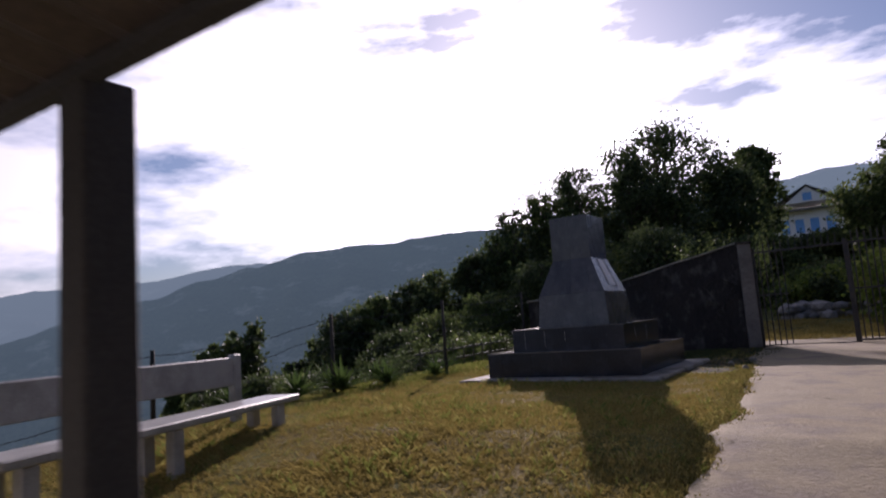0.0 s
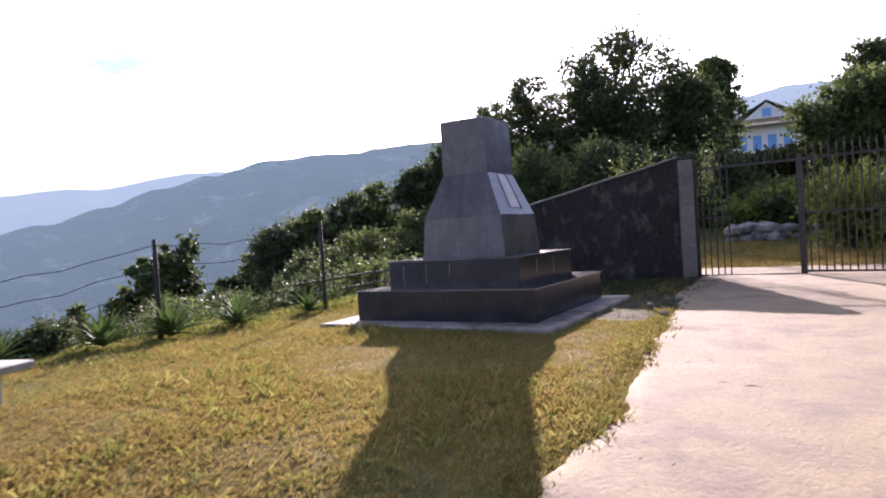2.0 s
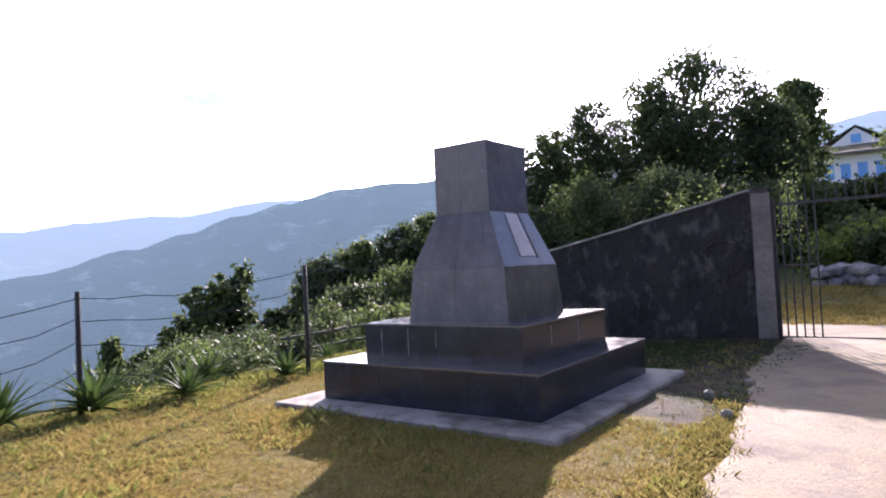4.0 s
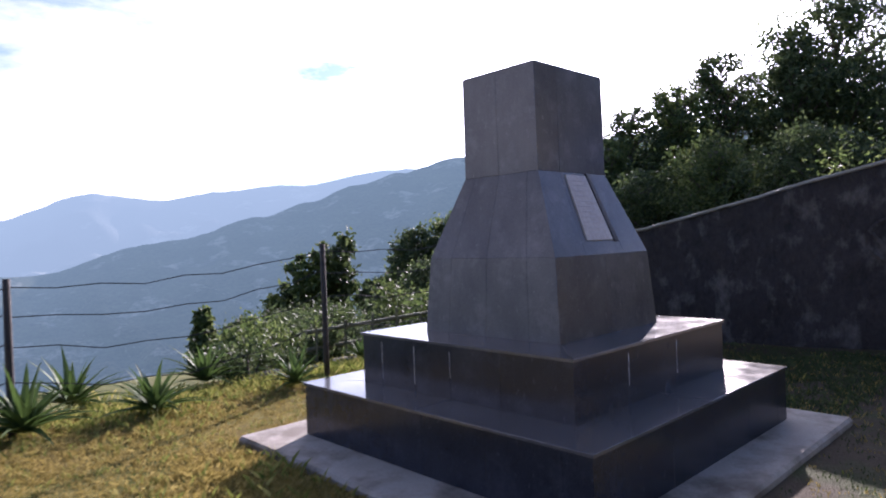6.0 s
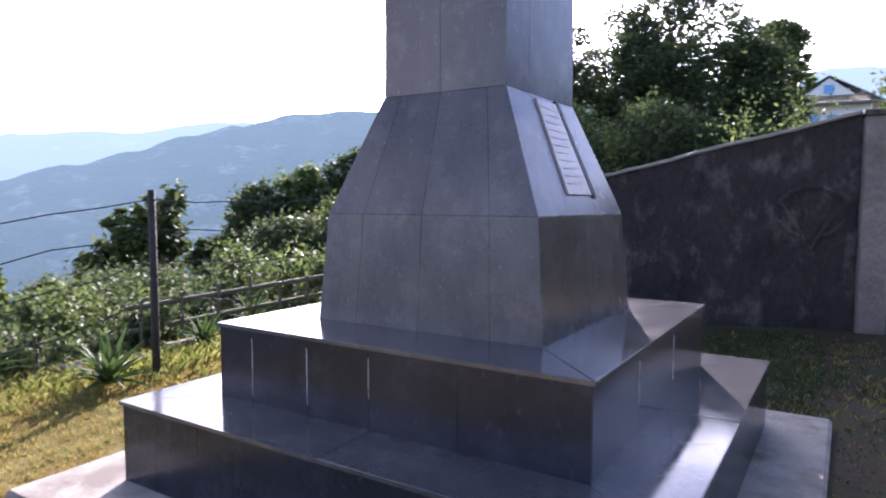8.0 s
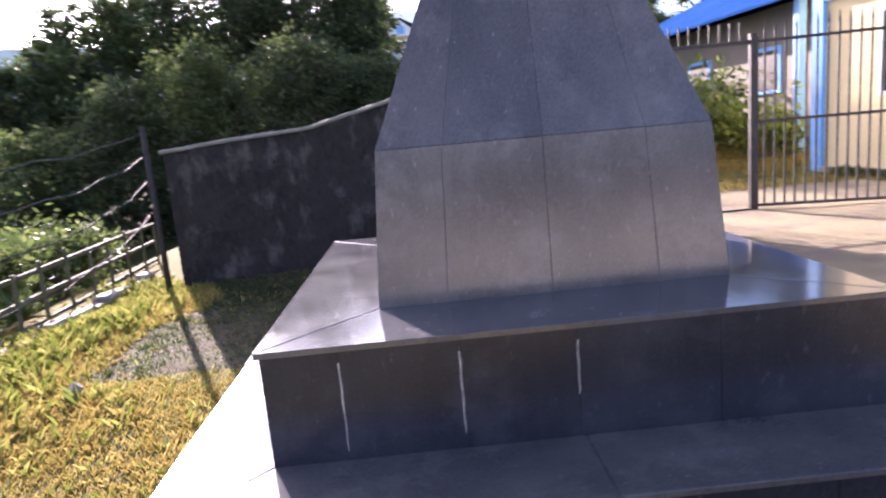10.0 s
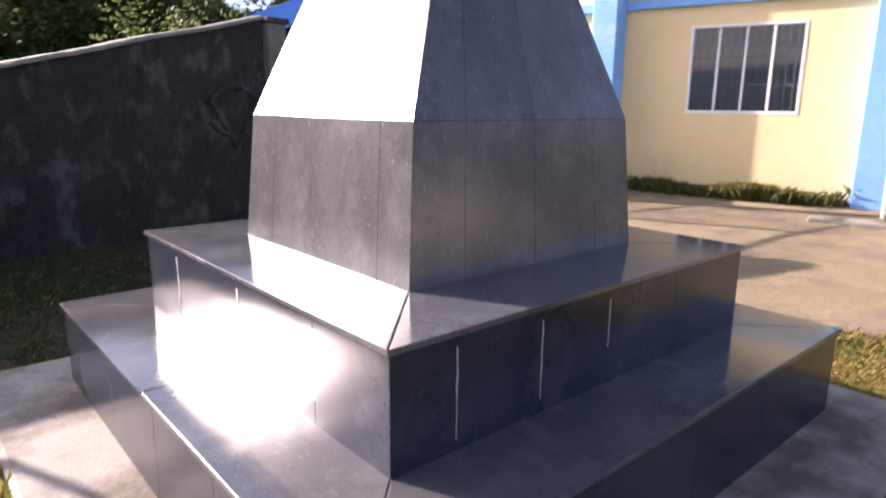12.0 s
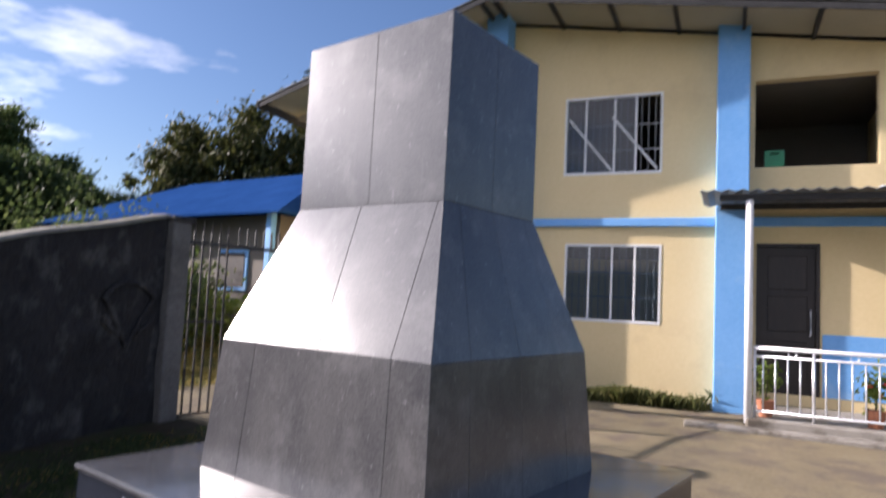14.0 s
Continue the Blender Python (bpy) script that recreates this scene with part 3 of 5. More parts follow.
# ---- boundary wall and gate ----
WA, WB = Vector((-2.98, 3.955, 0)), Vector((1.72, 5.195, 0))
wall_dir = (WB - WA).normalized()
wall_len = (WB - WA).length
w_rot = math.degrees(math.atan2(wall_dir.y, wall_dir.x))
bound = thing("boundary_wall", pose(WA.x, WA.y, -0.85, 0, 0, w_rot), "dark weathered masonry boundary wall rising towards the gate", "wall")
tagged(bound, kind="structure")
NW = 48
WALL_TOP = [(-0.1, 0.62), (0.0, 0.63), (0.5, 0.68), (1.5, 0.75), (2.2, 0.92), (2.9, 1.09), (3.5, 1.25), (4.2, 1.40), (4.6, 1.51), (4.9, 1.59)]


def top_z(u):
    """Height of the wall's top over its foot, u metres along it."""
    return 0.80 + straight(WALL_TOP, u) + 0.010 * noise.noise((u * 2, 1, 1))


wv, wf = [], []
for i in range(NW + 1):
    u = wall_len * i / NW
    h = top_z(u)
    for j in range(17):
        z = -0.3 + (h + 0.3) * j / 16
        bulge = 0.03 * noise.noise((u * 1.9, z * 2.3, 2)) + 0.018 * noise.noise((u * 5, z * 6, 7))
        wv.append((u, -0.02 + bulge, z))
    for j in range(17):
        wv.append((u, 0.24, -0.3 + (h + 0.3) * (16 - j) / 16))
for i in range(NW):
    for j in range(33):
        a = i * 34 + j
        wf.append((a, a + 34, a + 35, a + 1))
wf.append(tuple(range(0, 34)))
wf.append(tuple(NW * 34 + j for j in range(33, -1, -1)))
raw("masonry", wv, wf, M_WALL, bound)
cv, cf = [], []
for i in range(NW + 1):
    u = wall_len * i / NW - (0.03 if i == 0 else 0)
    h, w = top_z(u) - 0.004 + 0.008 * noise.noise((u * 7, 5, 5)), 0.022 * noise.noise((u * 4, 3, 3))
    for y, z in ((-0.06 + w, 0.008), (-0.06 + w, 0.03), (-0.03, 0.048), (0.25, 0.048), (0.28, 0.03), (0.28, 0.008)):
        cv.append((u, y, h + z))
for i in range(NW):
    for j in range(6):
        a, b = i * 6 + j, i * 6 + (j + 1) % 6
        cf.append((a, b, b + 6, a + 6))
cf += [tuple(range(6)), tuple(NW * 6 + j for j in range(5, -1, -1))]
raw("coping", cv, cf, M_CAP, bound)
# raised plaster figures: arcs and crossed bands
for cu, cz, rad in ((4.40, 1.33, 0.34),):
    for a0, a1 in ((20, 160), (200, 250), (290, 340)):
        pts = [(cu + rad * math.cos(radians(a)), -0.045, cz + rad * 0.8 * math.sin(radians(a))) for a in range(a0, a1 + 1, 10)]
        part("relief_band", tube(bmesh.new(), pts, 0.03, 6), M_WALL, bound)
    for s in (-1, 1):
        pts = [(cu + s * rad * 0.9, -0.04, cz + 0.1), (cu + s * rad * 0.4, -0.045, cz - 0.15), (cu, -0.045, cz - 0.42)]
        part("relief_band", tube(bmesh.new(), pts, 0.026, 6), M_WALL, bound)

pillar_z = -0.85


def pillar(name, x, y, w, h, label):
    ob = thing(name, pose(x, y, pillar_z, 0, 0, w_rot), label, "pillar")
    part("shaft", one_box((-w / 2, -w / 2, -0.3), (w / 2, w / 2, h), 0.015), M_PILLAR, ob)
    bm = bmesh.new()
    box(bm, (-w / 2 - 0.03, -w / 2 - 0.03, h), (w / 2 + 0.03, w / 2 + 0.03, h + 0.06), 0.01)
    part("cap", bm, M_WALL, ob)
    return ob


pillar("gate_pillar", 1.845, 5.235, 0.27, 2.34, "rough grey plastered gate pillar")
pillar("gate_pillar", 5.85, 4.75, 0.3, 2.45, "rough grey plastered gate pillar")


def bars(ob, length, first, last, step, z0, z1, spike, r=0.011):
    """Upright square bars of a gate, with pointed tops."""
    x = first
    while x <= last + 1e-6:
        bm = box(bmesh.new(), (x - r, -r, z0), (x + r, r, z1), 0.002)
        bar = part("bar", bm, M_IRON, ob)
        sp = bmesh.new()
        bmesh.ops.create_cone(sp, segments=4, radius1=r * 1.5, radius2=0.001, depth=spike, matrix=Matrix.Translation((x, 0, z1 + spike / 2)))
        part("spike", sp, M_IRON, bar)
        x += step


GA, GB, GC = Vector((2.02, 5.27, -0.82)), Vector((3.78, 5.25, -0.82)), Vector((5.66, 4.80, -0.82))
gate_fix = thing("iron_gate", pose(*GA, 0, 0, math.degrees(math.atan2(GB.y - GA.y, GB.x - GA.x))), "black iron gate frame with spikes and an open wicket", "gate")
gl = (GB - GA).length
for z, r in ((2.10, 0.022),):
    part("rail", one_box((0, -r, z - r), (gl, r, z + r), 0.003), M_IRON, gate_fix)
part("rail", one_box((0, -0.015, 1.13), (0.62, 0.015, 1.16), 0.003), M_IRON, gate_fix)
part("threshold_rail", one_box((0, -0.02, 0.02), (gl, 0.02, 0.055), 0.003), M_IRON, gate_fix)
for x, r in ((0.0, 0.03), (gl, 0.035)):
    part("stile", one_box((x - r, -r, 0), (x + r, r, 2.2), 0.004), M_IRON, gate_fix)
bars(gate_fix, gl, 0.11, 0.62, 0.115, 0.04, 2.24, 0.14)
x = 0.73
while x < gl - 0.05:
    part("spike", one_box((x - 0.01, -0.01, 2.10), (x + 0.01, 0.01, 2.34), 0.003), M_IRON, gate_fix)
    x += 0.125
leaf = thing("iron_gate", pose(*GB, 0, 0, math.degrees(math.atan2(GC.y - GB.y, GC.x - GB.x))), "black iron gate leaf with spiked upright bars", "gate")
ll = (GC - GB).length
for z in (0.09, 1.14, 2.10):
    part("rail", one_box((0, -0.018, z - 0.018), (ll, 0.018, z + 0.018), 0.003), M_IRON, leaf)
for x in (0.04, ll):
    part("stile", one_box((x - 0.025, -0.025, 0.03), (x + 0.025, 0.025, 2.16), 0.004), M_IRON, leaf)
bars(leaf, ll, 0.14, ll - 0.08, 0.118, 0.07, 2.24, 0.14)

# wall between the gate and the house
side_wall = thing("side_wall", pose(6.0, 4.75, -0.85, 0, 0, 24), "dark weathered masonry wall beside the gate", "wall")
tagged(side_wall, kind="structure")
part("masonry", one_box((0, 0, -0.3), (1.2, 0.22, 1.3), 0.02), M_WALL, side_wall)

# ---- yellow house ----
house = thing("yellow_house", pose(8.12, 3.405, 0, 0, 0, -76.85), "two-storey yellow house with blue columns and floor band", "house")
# own space: x along the front, y into the house, z up from the eye's zero level
HB = -0.85


def holed(x0, x1, z0, z1, y0, y1, holes):
    """A wall as boxes round its openings (xa, xb, za, zb)."""
    bm = bmesh.new()
    xs = sorted({x0, x1, *(h[0] for h in holes), *(h[1] for h in holes)})
    zs = sorted({z0, z1, *(h[2] for h in holes), *(h[3] for h in holes)})
    for xa, xb in zip(xs, xs[1:]):
        for za, zb in zip(zs, zs[1:]):
            if not any(h[0] <= (xa + xb) / 2 <= h[1] and h[2] <= (za + zb) / 2 <= h[3] for h in holes):
                box(bm, (xa, y0, za), (xb, y1, zb))
    bmesh.ops.remove_doubles(bm, verts=bm.verts, dist=1e-5)
    return bm


SL = 0.172                       # fall of the roof for each metre sideways from its ridge
APEX_X, APEX_Z = -1.2, 5.98


def soffit(x):
    return APEX_Z - (SL if x > APEX_X else 0.31) * abs(x - APEX_X)


W1, W2 = (0.0, 1.66, 3.06, 4.45), (0.07, 1.68, 0.50, 1.82)
W3, W4 = (-4.35, -2.65, 3.06, 4.45), (-4.35, -2.65, 0.50, 1.82)
OPEN = (3.08, 4.76, 3.08, 4.50)
DOOR = (3.12, 3.99, -0.45, 1.86)
part("wall", holed(-5.4, 5.34, HB, 4.6, 0.0, 0.2, [W1, W2, W3, W4, OPEN, DOOR]), M_YELLOW, house)
# the gable over it, up to the roof
bm = bmesh.new()
pts = [(-5.4, 4.6), (5.34, 4.6), (5.34, soffit(5.34)), (APEX_X, APEX_Z), (-5.4, soffit(-5.4))]
for y in (0.0, 0.2):
    bm.faces.new([bm.verts.new((x, y, z)) for x, z in pts])
bm.verts.ensure_lookup_table()
for k in range(5):
    bm.faces.new((bm.verts[k], bm.verts[(k + 1) % 5], bm.verts[5 + (k + 1) % 5], bm.verts[5 + k]))
part("gable", bm, M_YELLOW, house)
for x0, x1 in ((-5.4, -5.2), (5.14, 5.34)):
    part("side_wall", one_box((x0, 0.2, HB), (x1, 8.0, soffit(x0) - 0.02)), M_YELLOW, house)
part("back_wall", one_box((-5.2, 7.8, HB), (5.14, 8.0, 4.6)), M_YELLOW, house)
part("floor_slab", one_box((-5.2, 0.2, 2.12), (5.14, 7.8, 2.28)), M_DARK, house)
part("ground_floor", one_box((-5.2, 0.2, HB), (5.14, 7.8, -0.5)), M_DARK, house)
part("partition", one_box((2.3, 0.2, -0.5), (2.45, 7.8, 4.54)), M_DARK, house)
part("partition", one_box((2.45, 3.2, 2.28), (5.14, 3.35, 4.54)), M_DARK, house)
part("inner_ceiling", one_box((-5.2, 0.2, 4.55), (5.14, 7.8, 4.6)), M_DARK, house)
# band, columns
for x0, x1 in ((-5.42, -1.44), (-1.02, 2.50), (3.0, 5.36)):
    bm = box(bmesh.new(), (x0, -0.09, 2.13), (x1, 0.005, 2.27), 0.008)
    part("floor_band", bm, M_BLUE, house, "light blue painted floor band")
for x0, x1, out in ((-1.44, -1.02, 0.44), (2.52, 3.00, 0.28), (-5.6, -5.36, 0.1)):
    mid = (x0 + x1) / 2
    part("column", one_box((x0, -out, HB), (x1, -0.003, soffit(mid) + 0.1), 0.012), M_BLUE, house, "light blue painted column")
part("base_course", one_box((-5.42, -0.10, HB), (2.50, -0.002, -0.70), 0.01), M_CONCRETE, house)


def window(w, panes, slanted=False, open_from=None):
    """A sliding window: frame, mullions, glass, and the grille behind it."""
    xa, xb, za, zb = w
    win = part("window", holed(xa - 0.008, xb + 0.008, za - 0.012, zb + 0.008, -0.008, 0.09, [(xa + 0.028, xb - 0.028, za + 0.035, zb - 0.03)]), M_WHITE, house, "white-framed sliding window with an iron grille")
    n = len(panes) - 1
    for k in range(1, n):
        x = xa + (xb - xa) * panes[k]
        part("mullion", one_box((x - 0.017, 0.0 if k % 2 else 0.02, za + 0.04), (x + 0.017, 0.05 if k % 2 else 0.07, zb - 0.04), 0.003), M_WHITE, win)
    for k in range(n):
        if open_from is not None and k >= open_from:
            continue
        x0, x1 = xa + (xb - xa) * panes[k], xa + (xb - xa) * panes[k + 1]
        y = 0.025 if k % 2 else 0.045
        g = part("pane", one_box((x0 + 0.01, y, za + 0.04), (x1 - 0.01, y + 0.005, zb - 0.04)), M_GLASS, win)
        g.visible_shadow = False
    for k in range(1, 14):
        x = xa + (xb - xa) * k / 14
        part("grille_bar", one_box((x - 0.006, 0.12, za), (x + 0.006, 0.132, zb)), M_IRON_GREY, win)
    for z in (za + 0.32 * (zb - za), za + 0.64 * (zb - za)):
        part("grille_rail", one_box((xa, 0.133, z - 0.012), (xb, 0.145, z + 0.012)), M_IRON_GREY, win)
    if slanted:
        # two thin white tubes slanting across the panes
        for f in (0.04, 0.50):
            x0, x1 = xa + (xb - xa) * f, xa + (xb - xa) * (f + 0.46)
            part("white_slant", tube(bmesh.new(), [(x0, -0.012, zb - 0.38), (x1, -0.012, za + 0.06)], 0.02, 6), M_WHITE, win)


window(W1, [0, 0.22, 0.52, 0.74, 1.0], True, 3)
window(W2, [0, 0.26, 0.50, 0.74, 1.0])
window(W3, [0, 0.25, 0.5, 0.75, 1.0])
window(W4, [0, 0.25, 0.5, 0.75, 1.0])
# door
door = part("door", one_box((DOOR[0] + 0.05, 0.06, DOOR[2]), (DOOR[1] - 0.05, 0.11, DOOR[3] - 0.05), 0.004), M_DOOR, house, "closed dark-stained wooden door")
part("door_frame", holed(DOOR[0], DOOR[1], DOOR[2], DOOR[3], -0.02, 0.16, [(DOOR[0] + 0.05, DOOR[1] - 0.05, DOOR[2], DOOR[3] - 0.05)]), M_DOOR, door)
for z0, z1 in ((-0.3, 0.35), (0.5, 1.05), (1.15, 1.68)):
    part("door_panel", one_box((DOOR[0] + 0.16, 0.045, z0), (DOOR[1] - 0.16, 0.059, z1), 0.01), M_DOOR, door)
part("handle", tube(bmesh.new(), [(DOOR[1] - 0.12, 0.05, 0.45), (DOOR[1] - 0.12, -0.01, 0.48), (DOOR[1] - 0.12, -0.01, 0.82), (DOOR[1] - 0.12, 0.05, 0.85)], 0.012, 6), M_STEEL, door, "chrome door handle")
part("wainscot", one_box((4.02, -0.012, -0.45), (5.34, -0.002, 0.49), 0.003), M_BLUE, house, "blue painted lower wall")
part("doorway", one_box((5.11, -0.011, 0.495), (5.32, -0.004, 1.85), 0.003), M_DOOR, house)

# roof: two slopes of sheet on dark rafters, wide overhangs
for side in (-1, 1):
    x_far = APEX_X + side * (7.2 if side > 0 else 4.9)
    sheet = bmesh.new()
    rows = []
    n = 96
    for k in range(n + 1):
        y = -1.15 + 9.6 * k / n
        wave = 0.018 * math.cos(k * math.pi / 2)
        rows.append([sheet.verts.new((APEX_X, y, APEX_Z + 0.12 + wave)), sheet.verts.new((x_far, y, soffit(x_far) + 0.12 + wave)),
                     sheet.verts.new((x_far, y, soffit(x_far) + 0.105 + wave)), sheet.verts.new((APEX_X, y, APEX_Z + 0.105 + wave))])
    for r0, r1 in zip(rows, rows[1:]):
        for j in range(4):
            sheet.faces.new((r0[j], r0[(j + 1) % 4], r1[(j + 1) % 4], r1[j]))
    sheet.faces.new(rows[0])
    sheet.faces.new(rows[-1])
    part("roof", sheet, M_TIN, house, "grey corrugated sheet roof")
    lining = bmesh.new()
    a = [lining.verts.new(p) for p in ((APEX_X, -1.08, APEX_Z + 0.06), (x_far, -1.08, soffit(x_far) + 0.06), (x_far, -0.003, soffit(x_far) + 0.06), (APEX_X, -0.003, APEX_Z + 0.06))]
    b = [lining.verts.new(v.co + Vector((0, 0, 0.03))) for v in a]
    lining.faces.new(a)
    lining.faces.new(b)
    for j in range(4):
        lining.faces.new((a[j], a[(j + 1) % 4], b[(j + 1) % 4], b[j]))
    part("soffit", lining, M_SOFFIT, house)
    m = 8 if side > 0 else 5
    for k in range(m):
        x = APEX_X + side * (0.12 + (abs(x_far - APEX_X) - 0.24) * k / (m - 1))
        part("rafter", one_box((x - 0.03, -1.12, soffit(x) - 0.02), (x + 0.03, -0.005, soffit(x) + 0.06), 0.004), M_BEAM, house)
    for y, h in ((-1.14, 0.09),):
        bm = bmesh.new()
        c = [(APEX_X, y, APEX_Z - 0.01), (x_far, y, soffit(x_far) - 0.01), (x_far, y, soffit(x_far) - 0.01 + h), (APEX_X, y, APEX_Z - 0.01 + h)]
        f = [bm.verts.new(p) for p in c]
        g = [bm.verts.new((p[0], p[1] + 0.025, p[2])) for p in c]
        bm.faces.new(f)
        bm.faces.new(g)
        for j in range(4):
            bm.faces.new((f[j], f[(j + 1) % 4], g[(j + 1) % 4], g[j]))
        part("fascia", bm, M_BEAM, house)
    part("eave_board", one_box((x_far - 0.03, -1.15, soffit(x_far) - 0.02), (x_far + 0.01, 8.4, soffit(x_far) + 0.15), 0.004), M_BEAM, house)

# veranda: floor, awning, post, rail
part("veranda_floor", one_box((2.96, -1.75, HB - 0.1), (8.0, -0.003, -0.62), 0.02), M_CONCRETE, house)
part("veranda_step", one_box((2.2, -2.0, HB - 0.1), (7.8, -1.752, -0.72), 0.02), M_CONCRETE, house)
awn = bmesh.new()
rows = []
for k in range(121):
    x = 2.35 + 5.4 * k / 120
    wv_ = 0.018 * math.cos(k * math.pi / 2)
    rows.append([awn.verts.new((x, -0.30 if x < 2.96 else -0.01, 2.43 + wv_)), awn.verts.new((x, -1.72, 2.42 + wv_)), awn.verts.new((x, -1.72, 2.408 + wv_)), awn.verts.new((x, -0.30 if x < 2.96 else -0.01, 2.418 + wv_))])
for r0, r1 in zip(rows, rows[1:]):
    for j in range(4):
        awn.faces.new((r0[j], r0[(j + 1) % 4], r1[(j + 1) % 4], r1[j]))
part("awning", awn, M_TIN, house, "corrugated tin awning over the veranda")
for y, z in ((-1.6, 2.345), (-0.75, 2.345)):
    part("awning_beam", one_box((2.6, y - 0.03, z - 0.05), (7.6, y + 0.03, z + 0.03), 0.004), M_BEAM, house)
for x in (2.98, 5.9):
    part("awning_post", tube(bmesh.new(), [(x, -1.6, -0.70), (x, -1.6, 2.30)], 0.05, 12), M_WHITE, house, "white painted steel post", smooth=True)
rail = thing("railing", house.matrix_world @ pose(0, 0, 0), "galvanised steel tube railing of the veranda", "railing")
for z, r in ((0.30, 0.028), (0.19, 0.016), (-0.53, 0.018)):
    part("rail", tube(bmesh.new(), [(3.04, -1.6, z), (7.6, -1.6, z)], r, 8), M_STEEL, rail, smooth=True)
x = 3.16
while x < 7.5:
    part("baluster", tube(bmesh.new(), [(x, -1.6, -0.53), (x, -1.6, 0.19)], 0.011, 6), M_STEEL, rail, smooth=True)
    x += 0.145
for x in (3.06, 3.75, 4.6, 5.5, 6.6, 7.58):
    part("stanchion", tube(bmesh.new(), [(x, -1.6, -0.62), (x, -1.6, 0.30)], 0.018, 8), M_STEEL, rail, smooth=True)
for x in (3.5, 4.2, 4.9, 5.6):
    ring = [(x + 0.05 * math.cos(a * math.tau / 12), -1.6, 0.245 + 0.045 * math.sin(a * math.tau / 12)) for a in range(13)]
    part("ring", tube(bmesh.new(), ring, 0.007, 5), M_STEEL, rail)
HM = house.matrix_world


def at_house(x, y, z, turn=0):
    return HM @ pose(x, y, z, 0, 0, turn)


bin_ = thing("green_crate", at_house(3.36, 0.12, 3.08), "green plastic crate on the balcony parapet", "crate")
part("body", holed(-0.14, 0.14, 0.0, 0.27, -0.10, 0.10, [(-0.06, 0.06, 0.2, 0.235)]), M_GREEN, bin_)
cloth = thing("white_sheets", at_house(5.1, -0.95, 2.475), "white plastic sheets lying on the tin awning", "sheet")
bm = bmesh.new()
rows = []
for i in range(13):
    rows.append([bm.verts.new((-0.6 + 0.1 * i, -0.3 + 0.12 * j, 0.03 + 0.02 * math.sin(i * 1.7 + j) - 0.055 + 0.02 * j)) for j in range(6)])
for r0, r1 in zip(rows, rows[1:]):
    for j in range(5):
        bm.faces.new((r0[j], r1[j], r1[j + 1], r0[j + 1]))
part("sheet", bm, M_CLOTH, cloth)
part("fold", tube(bmesh.new(), [(-0.55, -0.25, 0.03), (0.0, -0.22, 0.05), (0.6, -0.2, 0.04)], 0.03, 8), M_CLOTH, cloth)

# ---- low veranda behind the start ----
ver = thing("shelter", pose(2.0, -9.4, 0), "low dark veranda roof on square posts", "shelter")
part("post", one_box((-0.055, -0.12, -1.5), (0.10, 0.06, 1.02), 0.008), M_BEAM, ver)
part("post", one_box((-3.2, -0.12, -1.32), (-3.02, 0.06, 1.02), 0.008), M_BEAM, ver)
part("post", one_box((4.8, -0.12, -1.32), (4.98, 0.06, 1.02), 0.008), M_BEAM, ver)
rf = bmesh.new()
rows = []
for k in range(209):
    x = -4.0 + 13.0 * k / 208
    wv_ = 0.02 * math.cos(k * math.pi / 2)
    rows.append([rf.verts.new((x, -0.01, 1.075 + wv_)), rf.verts.new((x, -2.9, 1.61 + wv_)), rf.verts.new((x, -2.9, 1.595 + wv_)), rf.verts.new((x, -0.01, 1.06 + wv_))])
for r0, r1 in zip(rows, rows[1:]):
    for j in range(4):
        rf.faces.new((r0[j], r0[(j + 1) % 4], r1[(j + 1) % 4], r1[j]))
part("roof_sheet", rf, M_SHADED_TIN, ver)
part("beam", one_box((-3.9, -0.14, 1.0), (8.9, -0.06, 1.05), 0.004), M_BEAM, ver)
part("back_wall", one_box((-4.0, -2.75, -1.75), (9.0, -2.6, 1.52)), M_LIME, ver, "pale limewashed back wall")

# ---- plants ----
REF = Vector((2.5, -4.0, 0.65))


def along(az, dist):
    """A place on the ground by azimuth (degrees from +y towards -x) and distance."""
    x, y = REF.x - math.sin(radians(az)) * dist, REF.y + math.cos(radians(az)) * dist
    return Vector((x, y, ground_z(x, y)))


def leaves(rs, centres, radii, n, size, droop=0.0):
    """Many small folded leaf cards scattered through clumps; thinner towards the middle."""
    centres, radii = np.array(centres), np.array(radii)
    w = radii.prod(axis=1) ** (2 / 3)
    pick = rs.choice(len(centres), n, p=w / w.sum())
    d = rs.normal(size=(n, 3))
    d /= np.linalg.norm(d, axis=1)[:, None]
    rad = np.minimum(1.9, 0.25 + 0.62 * np.abs(rs.normal(size=n)))
    c = centres[pick] + d * radii[pick] * rad[:, None]
    a = rs.normal(size=(n, 3))
    a[:, 2] -= droop
    a /= np.linalg.norm(a, axis=1)[:, None]
    b = np.cross(a, rs.normal(size=(n, 3)))
    b /= np.linalg.norm(b, axis=1)[:, None] + 1e-9
    s = size * (0.6 + 0.8 * rs.random(n))[:, None]
    v = np.stack([c - a * s, c + b * s * 0.45, c + a * s, c - b * s * 0.45], axis=1).reshape(-1, 3)
    f = np.arange(4 * n).reshape(-1, 4)
    return v.tolist(), f.tolist()


